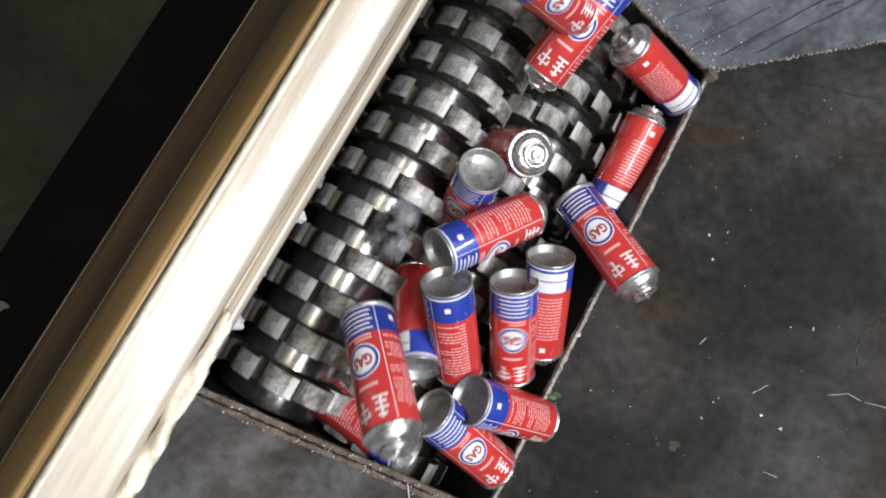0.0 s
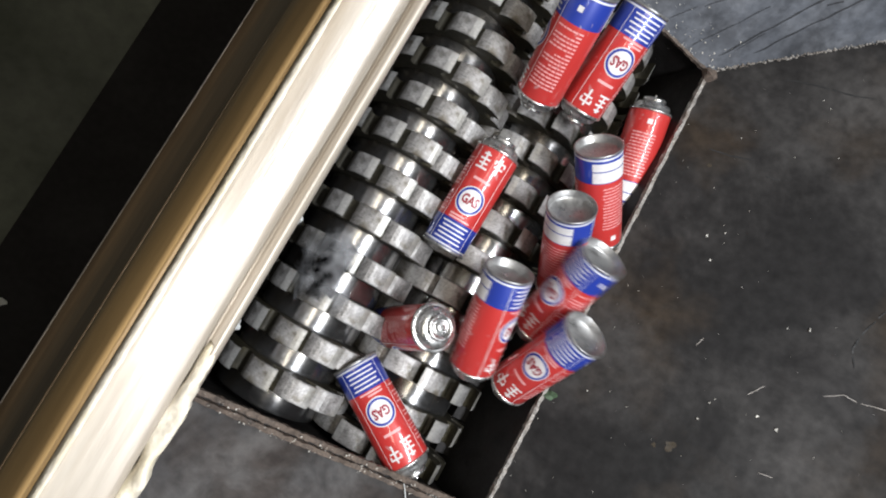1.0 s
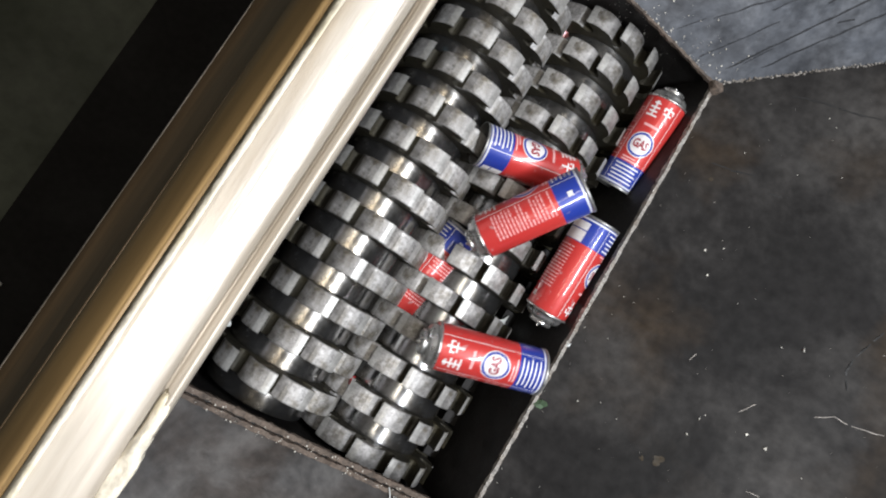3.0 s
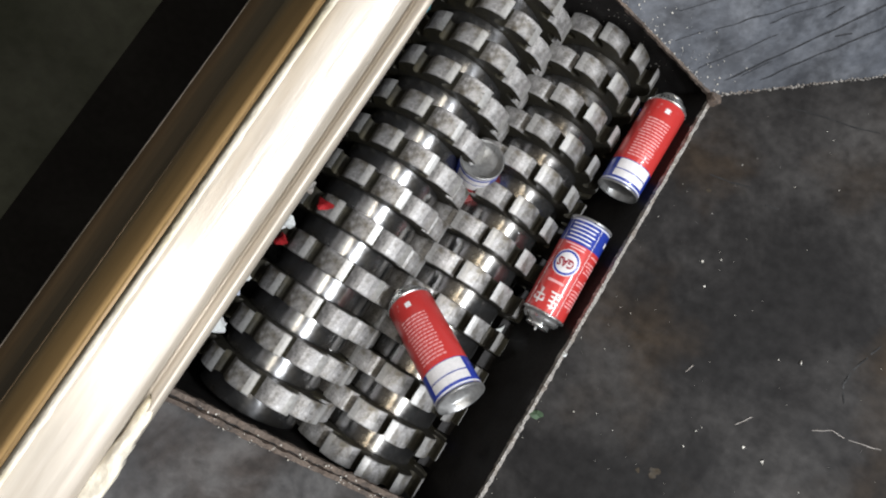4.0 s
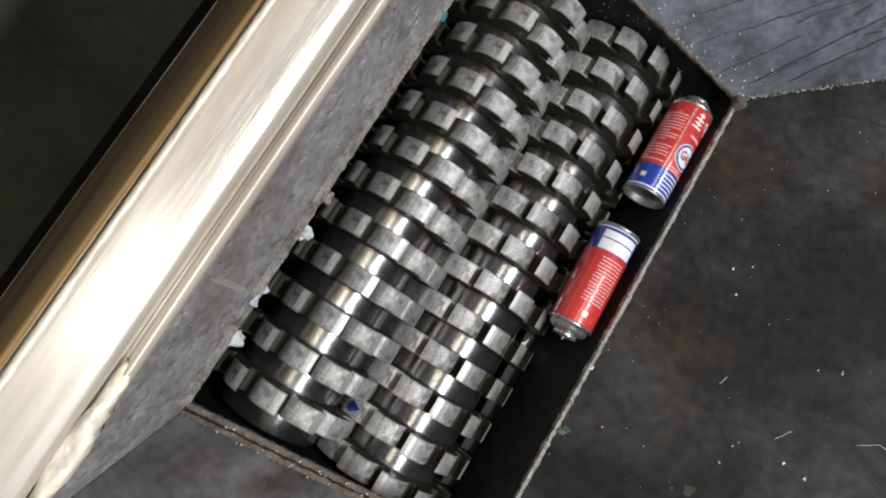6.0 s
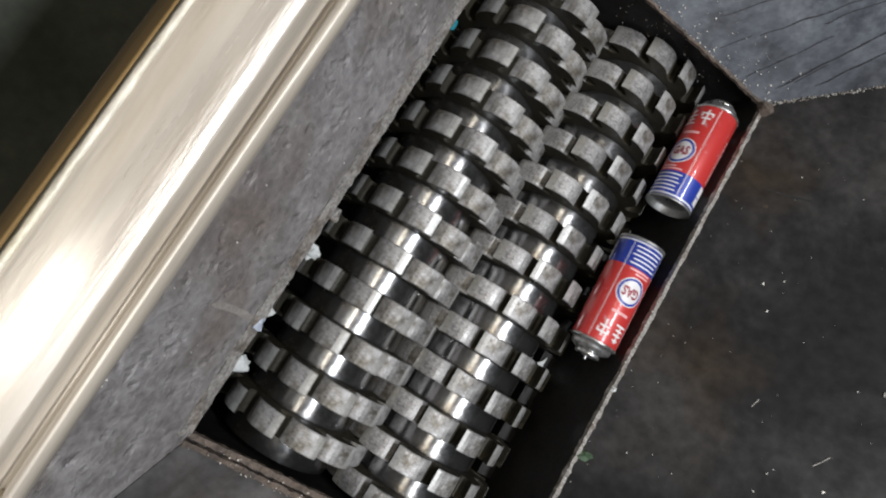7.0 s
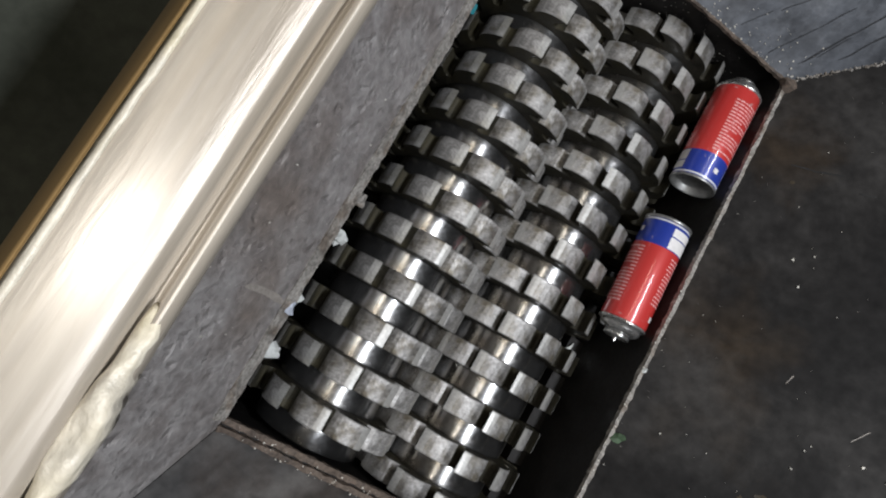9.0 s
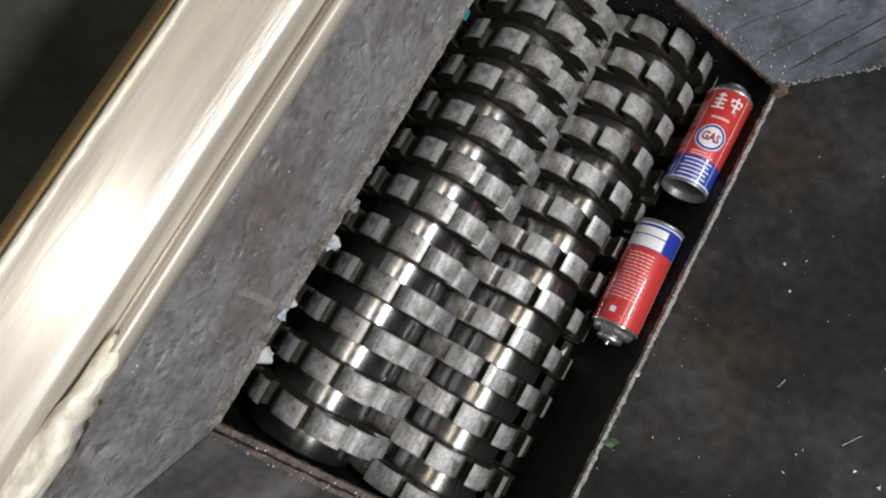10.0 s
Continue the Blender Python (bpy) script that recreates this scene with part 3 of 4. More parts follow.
     (0.4, 0.298, 0.157, 0.117, 0.401, 0.138, -0.03, 60),
     (0.6, 0.28, 0.183, 0.093, 0.407, 0.15, -0.03, 40),
     (0.8, 0.274, 0.226, 0.088, 0.386, 0.15, -0.03, 20),
     (0.9, 0.302, 0.252, 0.096, 0.386, 0.153, -0.03, 10),
     (1, 0.387, 0.288, 0.107, 0.395, 0.167, -0.025, 0),
     (1.2, 0.429, 0.261, 0.11, 0.379, 0.146, -0.02, 0),
     (1.5, 0.428, 0.283, 0.089, 0.373, 0.151, -0.02, -10),
     (1.8, 0.407, 0.279, 0.09, 0.375, 0.141, -0.02, -20),
     (2.2, 0.391, 0.287, 0.091, 0.359, 0.148, -0.02, -160),
     (2.5, 0.411, 0.294, 0.048, 0.33, 0.148, -0.02, -190),
     (2.7, 0.455, 0.269, -0.07, 0.311, 0.185, 0, -300),
     (3.2, 0.386, 0.21, 0.087, 0.235, 0.194, -0.01, -420),
     (3.8, 0.329, 0.15, 0.064, 0.194, 0.234, -0.02, -506),
     (4, 0.296, 0.164, 0.074, 0.204, 0.242, -0.06, -506),
     (4.2, 0.279, 0.147, 0.06, 0.211, 0.245, -0.075, -506),
     (4.5, 0.225, 0.186, -0.025, 0.25, 0.253, -0.19, -506),
     (4.8, 0.221, 0.199, -0.06, 0.263, 0.24, -0.23, -506),
     (5.1, 0.233, 0.2, -0.14, 0.278, 0.265, -0.301, -506),
     (5.6, 0.26, 0.21, -0.28, 0.3, 0.283, -0.44, -506)],
    [(0, 0.246, 0.136, -0.005, 0.209, 0.268, -0.121, 150),
     (0.2, 0.27, 0.091, 0.006, 0.187, 0.244, -0.04, 150),
     (0.4, 0.288, 0.089, -0.021, 0.199, 0.238, -0.07, 150),
     (0.6, 0.314, 0.093, -0.09, 0.225, 0.242, -0.14, 150),
     (1, 0.374, 0.101, -0.25, 0.284, 0.249, -0.3, 150)],
    [(0, 0.136, 0.169, 0.03, 0.199, 0.06, 0.159, 30),
     (0.2, 0.14, 0.187, -0.084, 0.238, 0.14, 0.06, 40),
     (0.4, 0.221, 0.161, -0.125, 0.262, 0.147, 0.05, 50),
     (0.5, 0.222, 0.149, -0.136, 0.25, 0.176, 0.04, 60),
     (0.6, 0.222, 0.15, -0.13, 0.212, 0.209, 0.04, 70),
     (0.8, 0.228, 0.16, -0.136, 0.209, 0.212, 0.035, 70),
     (1, 0.23, 0.162, -0.145, 0.237, 0.204, 0.03, 90),
     (1.2, 0.22, 0.17, -0.161, 0.206, 0.205, 0.015, 90),
     (1.5, 0.23, 0.16, -0.186, 0.192, 0.201, -0.015, 90),
     (1.8, 0.249, 0.164, -0.24, 0.206, 0.205, -0.07, 90),
     (2.3, 0.316, 0.156, -0.419, 0.277, 0.205, -0.25, 90)],
    [(0, 0.305, 0.025, -0.025, 0.19, 0.027, -0.163, 80),
     (0.2, 0.271, 0.026, -0.02, 0.175, 0.061, -0.168, 80),
     (0.4, 0.242, 0.027, -0.03, 0.235, 0.02, -0.21, 80),
     (0.6, 0.208, 0.04, -0.03, 0.223, -0, -0.205, 80),
     (0.8, 0.215, 0.028, -0.07, 0.241, -0.016, -0.243, 80),
     (1.1, 0.274, -0.003, -0.22, 0.294, -0.05, -0.393, 80)],
    [(0, 0.277, 0.099, 0.027, 0.449, 0.06, -0.01, 10),
     (0.2, 0.248, 0.098, 0.044, 0.415, 0.06, -0.01, 0),
     (0.4, 0.23, 0.096, -0.007, 0.404, 0.049, -0.015, 0),
     (0.6, 0.204, 0.109, -0.017, 0.364, 0.026, -0.015, 0),
     (0.8, 0.17, 0.104, 0.005, 0.331, 0.024, -0.015, 0),
     (1, 0.193, 0.101, -0.082, 0.333, 0.006, -0.02, 0),
     (1.2, 0.18, 0.107, -0.086, 0.319, 0.01, -0.025, 0),
     (1.5, 0.203, 0.127, -0.156, 0.279, 0.022, -0.03, 0),
     (1.8, 0.254, 0.077, -0.209, 0.23, 0.02, -0.04, 30),
     (2, 0.26, 0.081, -0.217, 0.211, 0.021, -0.055, 40),
     (2.2, 0.287, 0.064, -0.26, 0.218, 0.02, -0.1, 40),
     (2.7, 0.354, 0.046, -0.426, 0.286, -0.013, -0.27, 40)],
]

# ---- gas cans ----


def band_material(name):
    """Printed tin: blue foot with white lines, red body, in the can's own height."""
    m = bpy.data.materials.new(name)
    m.use_nodes = True
    nt = m.node_tree
    b = nt.nodes["Principled BSDF"]
    co = nt.nodes.new("ShaderNodeTexCoord")
    sep = nt.nodes.new("ShaderNodeSeparateXYZ")
    nt.links.new(co.outputs["Object"], sep.inputs[0])
    mp = nt.nodes.new("ShaderNodeMapRange")
    mp.inputs["From Max"].default_value = 0.16
    nt.links.new(sep.outputs["Z"], mp.inputs["Value"])
    ramp = nt.nodes.new("ShaderNodeValToRGB")
    ramp.color_ramp.interpolation = "CONSTANT"
    blue, white, red, edge = (0.018, 0.045, 0.34, 1), (0.72, 0.73, 0.76, 1), (0.58, 0.040, 0.036, 1), (0.48, 0.035, 0.032, 1)
    stops = [(0.0, blue), (0.035, white), (0.048, blue), (0.27, red), (0.965, edge)]
    e = ramp.color_ramp.elements
    e[0].position, e[0].color = stops[0]
    e[1].position, e[1].color = stops[1]
    for p, c in stops[2:]:
        k = e.new(p)
        k.color = c
    nt.links.new(mp.outputs["Result"], ramp.inputs["Fac"])
    n = nt.nodes.new("ShaderNodeTexNoise")
    n.inputs["Scale"].default_value, n.inputs["Detail"].default_value = 90.0, 6.0
    nt.links.new(co.outputs["Object"], n.inputs["Vector"])
    wr = nt.nodes.new("ShaderNodeMapRange")
    wr.inputs["From Min"].default_value, wr.inputs["From Max"].default_value = 0.64, 0.72
    wr.inputs["To Max"].default_value = 0.55
    nt.links.new(n.outputs["Fac"], wr.inputs["Value"])
    mix = nt.nodes.new("ShaderNodeMix")
    mix.data_type = "RGBA"
    nt.links.new(wr.outputs["Result"], mix.inputs["Factor"])
    nt.links.new(ramp.outputs["Color"], mix.inputs["A"])
    mix.inputs["B"].default_value = (0.55, 0.42, 0.42, 1)
    nt.links.new(mix.outputs["Result"], b.inputs["Base Color"])
    b.inputs["Roughness"].default_value, b.inputs["Metallic"].default_value = 0.42, 0.1
    b.inputs["Coat Weight"].default_value, b.inputs["Coat Roughness"].default_value = 0.8, 0.09
    return m


TIN_PRINT = band_material("printed_red_tin")
TIN = material("bare_tinplate", (0.66, 0.66, 0.65), 0.28, 0.9, 0.12, 60, 250, 0.05)
# Tin for the hollow base, darkened to carry the shade inside it.
TIN_SHADED = material("shaded_tinplate", (0.36, 0.36, 0.355), 0.42, 0.75, 0.2, 60, 250, 0.08)
INK_WHITE = material("white_print", (0.78, 0.76, 0.76), 0.4, 0.0, 0.12, 150, 400, 0.0)
INK_BLUE = material("blue_print", (0.018, 0.045, 0.34), 0.4, 0.0, 0.1, 150, 400, 0.0)
INK_PALE = material("pale_red_print", (0.80, 0.42, 0.42), 0.4, 0.0, 0.1, 150, 400, 0.0)
CAN_R = 0.0330


def wrap(u, z, lift):
    """A point of the label: u metres round from the front, z up the can."""
    a = u / CAN_R - math.pi / 2
    r = CAN_R + lift
    return (r * math.cos(a), r * math.sin(a), z)


def label_patch(bm, u0, u1, z0, z1, lift=0.00025):
    n = max(1, int(abs(u1 - u0) / 0.004))
    for i in range(n):
        a, b = u0 + (u1 - u0) * i / n, u0 + (u1 - u0) * (i + 1) / n
        bm.faces.new([bm.verts.new(wrap(*p, lift)) for p in ((a, z0), (b, z0), (b, z1), (a, z1))])


def label_disc(bm, u, z, r, lift, inner=0.0, n=28):
    rim = [(u + r * math.cos(2 * math.pi * i / n), z + r * math.sin(2 * math.pi * i / n)) for i in range(n)]
    rings = [rim]
    for f in ((inner / r,) if inner else (0.75, 0.5, 0.25, 0.01)):
        rings.append([(u + (x - u) * f, z + (y - z) * f) for x, y in rim])
    vs = [[bm.verts.new(wrap(*p, lift)) for p in ring] for ring in rings]
    for p, q in zip(vs, vs[1:]):
        for i in range(n):
            j = (i + 1) % n
            bm.faces.new((p[i], p[j], q[j], q[i]))


def word_mesh(text, size):
    """The flat outline of a word, as points and faces."""
    cu = bpy.data.curves.new("word", "FONT")
    cu.body, cu.size, cu.align_x, cu.align_y, cu.resolution_u = text, size, "CENTER", "CENTER", 2
    cu.offset = size * 0.035
    ob = new("word", cu)
    dg = bpy.context.evaluated_depsgraph_get()
    me = bpy.data.meshes.new_from_object(ob.evaluated_get(dg))
    pts = [tuple(v.co) for v in me.vertices]
    faces = [tuple(p.vertices) for p in me.polygons]
    bpy.data.objects.remove(ob)
    bpy.data.meshes.remove(me)
    return pts, faces


def gas_can():
    root = tagged(new("gas_can"), "red and blue printed butane gas can with bare metal ends", "gas can", "gas cans in the shredder")
    body = part("body", lathe([(CAN_R - 0.001, 0.004), (CAN_R, 0.006), (CAN_R, 0.154), (CAN_R - 0.0008, 0.157)], 40, cap=False), TIN_PRINT, root, "", True)
    part("base", lathe([(CAN_R - 0.001, 0.005), (CAN_R + 0.0008, 0.0035), (CAN_R + 0.0008, 0.0005), (CAN_R - 0.0004, 0.0), (CAN_R - 0.0018, 0.0010), (0.0306, 0.0105), (0.0285, 0.0130), (0.0150, 0.0175), (0.001, 0.0190)], 40, cap=False),
         TIN_SHADED, root, "bare metal base, hollow inside its rim", True)
    part("shoulder", lathe([(CAN_R - 0.001, 0.156), (CAN_R + 0.0009, 0.1570), (CAN_R + 0.0009, 0.1595), (CAN_R - 0.0020, 0.1605), (0.0292, 0.1600), (0.0286, 0.1655), (0.0262, 0.1698), (0.0215, 0.1722), (0.0180, 0.1728), (0.0170, 0.1728)], 40, cap=False),
         TIN, root, "bare metal domed shoulder", True)
    cup = part("valve_cup", lathe([(0.0170, 0.1732), (0.0182, 0.1745), (0.0182, 0.1785), (0.0165, 0.1795), (0.0142, 0.1790), (0.0135, 0.1760), (0.0070, 0.1758), (0.0062, 0.1795), (0.0045, 0.1800), (0.001, 0.1800)], 32, cap=False),
               TIN, root, "bare metal valve cup", True)
    part("valve_stem", lathe([(0.0022, 0.178), (0.0022, 0.1845), (0.0014, 0.1852)], 12), TIN, cup)
    # front: the round word mark, two plain sign blocks over it, and fine lines on the blue foot
    bm = bmesh.new()
    label_disc(bm, 0, 0.077, 0.0212, 0.0002)
    part("badge", bm, INK_WHITE, root, "white round badge")
    bm = bmesh.new()
    label_disc(bm, 0, 0.077, 0.0196, 0.0004, 0.0162)
    part("badge_ring", bm, INK_BLUE, root, "blue ring")
    pts, faces = word_mesh("GAS", 0.0136)
    bm = bmesh.new()
    vs = [bm.verts.new(wrap(x, 0.077 + y * 1.4, 0.0005)) for x, y, _ in pts]
    for f in faces:
        bm.faces.new([vs[i] for i in f])
    part("badge_word", bm, TIN_RED, root, "dark red word on the badge")
    for u in (-0.0115, 0.0115):     # two block marks in place of the maker's sign
        bm = bmesh.new()
        if u < 0:
            for k, w in enumerate((0.0090, 0.0066, 0.0078)):
                label_patch(bm, u - w, u + w, 0.1240 + 0.0068 * k, 0.1268 + 0.0068 * k)
            label_patch(bm, u - 0.0052, u + 0.0052, 0.1450, 0.1476)
            label_patch(bm, u - 0.0022, u + 0.0022, 0.1476, 0.1500, 0.0003)
        else:
            label_patch(bm, u - 0.0088, u + 0.0088, 0.1420, 0.1446)
            label_patch(bm, u - 0.0070, u + 0.0070, 0.1335, 0.1361)
            label_patch(bm, u - 0.0088, u - 0.0062, 0.1380, 0.1446, 0.0003)
            label_patch(bm, u + 0.0062, u + 0.0088, 0.1380, 0.1446, 0.0003)
        label_patch(bm, u - 0.0014, u + 0.0014, 0.1240, 0.1450 if u < 0 else 0.1490, 0.0003)
        part("sign_block", bm, INK_WHITE, root, "white block mark")
    bm = bmesh.new()
    label_patch(bm, -0.0130, 0.0130, 0.1075, 0.1115)
    part("name_bar", bm, INK_PALE, root, "pale bar")
    bm = bmesh.new()
    for k, w in enumerate((0.021, 0.019, 0.0215, 0.018, 0.0205)):
        label_patch(bm, -w, w, 0.0125 + 0.0062 * k, 0.0146 + 0.0062 * k)
    tagged(part("fine_print", bm, INK_WHITE, root, "fine white lines"), kind="stuff")
    bm = bmesh.new()
    label_patch(bm, -0.0165, 0.0060, 0.0500, 0.0525)
    label_patch(bm, -0.0165, 0.0165, 0.0455, 0.0480)
    part("name_bar", bm, INK_PALE, root, "pale bars")
    # the sides: columns of small print, a square mark and a bright panel on the back
    rng = random.Random(5)
    bm = bmesh.new()
    for k in range(17):
        z = 0.050 + 0.0052 * k
        a = -0.068
        while a < -0.032:
            w = rng.uniform(0.003, 0.009)
            label_patch(bm, a, min(a + w, -0.030), z, z + 0.0021)
            a += w + 0.0012
            if rng.random() < 0.12:
                break
    tagged(part("small_print", bm, INK_PALE, root, "column of pale small print"), kind="stuff")
    bm = bmesh.new()
    for k in range(14):
        z = 0.052 + 0.0052 * k
        a = 0.060
        while a < 0.096:
            w = rng.uniform(0.003, 0.009)
            label_patch(bm, a, min(a + w, 0.098), z, z + 0.0019)
            a += w + 0.0012
    tagged(part("small_print", bm, INK_PALE, root, "column of pale small print"), kind="stuff")
    bm = bmesh.new()
    label_patch(bm, -0.0515, -0.0440, 0.0195, 0.0270)
    part("square_mark", bm, INK_WHITE, root, "small white square mark")
    bm = bmesh.new()
    label_patch(bm, 0.078, 0.086, 0.1360, 0.1440)
    part("square_mark", bm, INK_WHITE, root, "small white square mark")
    bm = bmesh.new()
    label_patch(bm, 0.056, 0.112, 0.0255, 0.0425)
    part("white_panel", bm, INK_WHITE, root, "white panel on the blue foot")
    bm = bmesh.new()
    label_patch(bm, 0.056, 0.112, 0.0120, 0.0238)
    part("white_panel", bm, INK_WHITE, root, "white panel on the blue foot")
    bm = bmesh.new()
    label_patch(bm, 0.0257, 0.0266, 0.006, 0.155)
    part("edge_line", bm, INK_WHITE, root, "thin white upright line")
    bm = bmesh.new()
    label_patch(bm, -0.0266, -0.0257, 0.006, 0.155)
    part("edge_line", bm, INK_WHITE, root, "thin white upright line")
    return root


TIN_RED = material("dark_red_print", (0.30, 0.012, 0.03), 0.4, 0.0, 0.1, 150, 400, 0.0)
can_first = gas_can()
cans = [can_first] + [copy_thing(can_first, Matrix()) for _ in range(len(CAN_WAYS) - 1)]
EYE = Vector((-0.09, 0.20, 0.74))


def can_pose(row):
    """The base of the can at the first point, its valve towards the second, its front turned from the eye by the roll."""
    base, top, turn = Vector(row[1:4]), Vector(row[4:7]), row[7]
    up = (top - base).normalized()
    front = EYE - (base + top) / 2
    front = (front - front.dot(up) * up).normalized()
    side = (-front).cross(up)
    m = Matrix((side, -front, up)).transposed().to_4x4()
    return Matrix.Translation(base) @ m @ pose(0, 0, 0, 0, 0, turn)


def can_rows(way):
    """Rows every tenth of a second between the known ones."""
    rows = []
    for i in range(101):
        t = i / 10
        if t <= way[0][0]:
            row = (t, *way[0][1:])
        elif t >= way[-1][0]:
            row = (t, *way[-1][1:])
        else:
            k = max(j for j in range(len(way) - 1) if way[j][0] <= t)
            a, b = way[k], way[k + 1]
            f = (t - a[0]) / (b[0] - a[0])
            row = (t, *(x + (y - x) * f for x, y in zip(a[1:], b[1:])))
        rows.append((t, can_pose(row)))
    return rows

# ---- loose bits, marks and wear ----
SOOT = material("dark_scratch", (0.016, 0.017, 0.02), 0.6, 0.2, 0.3, 60, 200, 0.2)
SOOT_EAST = material("sooty_crack", (0.008, 0.008, 0.008), 0.7, 0.0, 0.3, 60, 200, 0.2)
RUST = material("rust_spot", (0.036, 0.026, 0.014), 0.8, 0.0, 0.4, 80, 250, 0.3)
SCRAP_RED = material("torn_red_tin", (0.50, 0.03, 0.035), 0.35, 0.4, 0.3, 90, 250, 0.2)
SCRAP_BLUE = material("torn_blue_tin", (0.03, 0.06, 0.35), 0.35, 0.4, 0.3, 90, 250, 0.2)


def on_east(x, y, lift=0.0):
    return Vector((x, y, RIGHT * (x - W) + lift))


def on_north(x, y, lift=0.0):
    return Vector((x, y, ENDS * (y - L) + lift))


def chunk(bm, at, size, rng, flat=0.5):
    """One small broken crumb."""
    turn = Euler((rng.uniform(0, 6), rng.uniform(0, 6), rng.uniform(0, 6))).to_matrix()
    vs = []
    for p in ((1, 0, -0.4), (-0.6, 0.8, -0.4), (-0.5, -0.9, -0.4), (0.3, 0.2, 0.7), (-0.3, -0.2, 0.6)):
        q = turn @ (Vector(p) * rng.uniform(0.7, 1.2))
        vs.append(bm.verts.new(at + Vector((q.x, q.y, q.z * flat)) * size))
    for f in ((0, 1, 2), (0, 3, 1), (1, 3, 4), (1, 4, 2), (2, 4, 0), (0, 4, 3)):
        bm.faces.new([vs[i] for i in f])


def crumbs():
    rng = random.Random(11)
    bm = bmesh.new()
    for _ in range(120):       # swept thin over the east plate, thicker by the rim
        y = rng.uniform(0.0, L + 0.1)
        x = W + 0.006 + 0.42 * rng.random() ** 1.8
        chunk(bm, on_east(x, y, 0.0006), rng.choice((0.0004, 0.0005, 0.0006, 0.0008, 0.0012)), rng)
    for x, y, s in ((0.535, 0.517, 0.003), (0.553, 0.532, 0.0028), (0.551, 0.484, 0.0026), (0.49, 0.227, 0.002), (0.616, 0.266, 0.003), (0.686, 0.453, 0.004), (0.698, 0.305, 0.0045), (0.673, 0.309, 0.003), (0.663, 0.442, 0.002), (0.620, 0.294, 0.002)):
        chunk(bm, on_east(x, y, 0.0012), s, rng)
    for _ in range(170):       # along the foot of the north plate and in the corner
        x = rng.uniform(0.1, W + 0.02)
        y = L + 0.003 + 0.05 * rng.random() ** 2.5
        chunk(bm, on_north(x, y, 0.0006), rng.choice((0.0006, 0.0009, 0.0014, 0.002)), rng)
    for _ in range(110):       # on the south rim
        chunk(bm, Vector((rng.uniform(0.0, W), rng.uniform(-0.014, 0.002), 0.004)), rng.choice((0.0006, 0.001, 0.0016)), rng)
    for _ in range(140):       # east and west rims
        chunk(bm, Vector((rng.choice((W, W + 0.003)), rng.uniform(0, L), 0.004)), rng.choice((0.0008, 0.0012, 0.0018)), rng)
        chunk(bm, Vector((rng.uniform(-0.004, 0.003), rng.uniform(0, L), 0.003)), rng.choice((0.0006, 0.001, 0.0014)), rng)
    for _ in range(90):       # stuck on the west plate
        z = rng.uniform(0.004, 0.16)
        chunk(bm, Vector((-LEFT * z + 0.0006, rng.uniform(0.0, L), z + 0.0004)), rng.choice((0.0005, 0.0006, 0.0008, 0.0013)), rng)
    tagged(obj("crumbs", bm, CRUMB), "pale crumbs and metal dust on the plates", "crumbs", kind="stuff")
    bm = bmesh.new()
    for _ in range(60):       # dust caught on the black chamber wall
        chunk(bm, Vector((rng.uniform(0.2, W - 0.01), L + 0.0135, rng.uniform(-0.09, -0.008))), rng.choice((0.0006, 0.0009, 0.0015)), rng)
    tagged(obj("wall_dust", bm, CRUMB), "pale dust stuck on the chamber wall", "dust", kind="stuff")


def strip(points, width, normal, lift):
    """A thin mark along points on a plate."""
    bm = bmesh.new()
    pts = [Vector(p) for p in points]
    n = Vector(normal).normalized()
    rows = []
    for i, p in enumerate(pts):
        d = (pts[min(i + 1, len(pts) - 1)] - pts[max(i - 1, 0)]).normalized()
        s = d.cross(n) * width * (0.35 + 0.65 * abs(noise.noise(p * 90))) * (0.3 if i in (0, len(pts) - 1) else 1)
        rows.append([bm.verts.new(p + s + n * lift), bm.verts.new(p - s + n * lift)])
    for a, b in zip(rows, rows[1:]):
        bm.faces.new((a[0], a[1], b[1], b[0]))
    return bm


def finer(pts):
    out = []
    for a, b in zip(pts, pts[1:]):
        out += [a.lerp(b, k / 6) + 0.0015 * noise.noise_vector(a.lerp(b, k / 6) * 70) for k in range(6)]
    return out + [pts[-1]]


def marks():
    north, east, west = (bpy.data.objects[k] for k in ("hopper_wall_north", "hopper_wall_east", "hopper_wall_west"))
    nn = (0, -ENDS, 1)
    for (x0, y0), (x1, y1), w in (((0.439, 0.783), (0.530, 0.979), 0.0030), ((0.479, 0.812), (0.560, 0.965), 0.0026), ((0.361, 0.810), (0.430, 0.901), 0.0022),
                                  ((0.392, 0.772), (0.440, 0.858), 0.0016), ((0.452, 0.800), (0.468, 0.836), 0.0012), ((0.300, 0.800), (0.372, 0.885), 0.0014),
                                  ((0.330, 0.775), (0.352, 0.806), 0.0012), ((0.415, 0.860), (0.470, 0.935), 0.0014), ((0.505, 0.900), (0.520, 0.915), 0.0030),
                                  ((0.470, 0.905), (0.476, 0.925), 0.0026), ((0.545, 0.985), (0.590, 1.060), 0.0024), ((0.380, 0.930), (0.440, 1.010), 0.0016)):
        pts = []
        for i in range(25):
            f = i / 24
            p = on_north(x0 + (x1 - x0) * f, y0 + (y1 - y0) * f)
            pts.append(p + 0.002 * noise.noise(p * 40) * Vector((1, -0.6, -0.45)))
        part("scratch", strip(pts, w * 0.8, nn, 0.0006), SOOT, north, "dark scratch")
    for x, y, r in ((0.602, 0.213, 0.009), (0.585, 0.205, 0.004), (0.50, 0.62, 0.004)):
        bm = bmesh.new()
        c = bm.verts.new(on_east(x, y, 0.0006))
        ring = []
        for i in range(18):
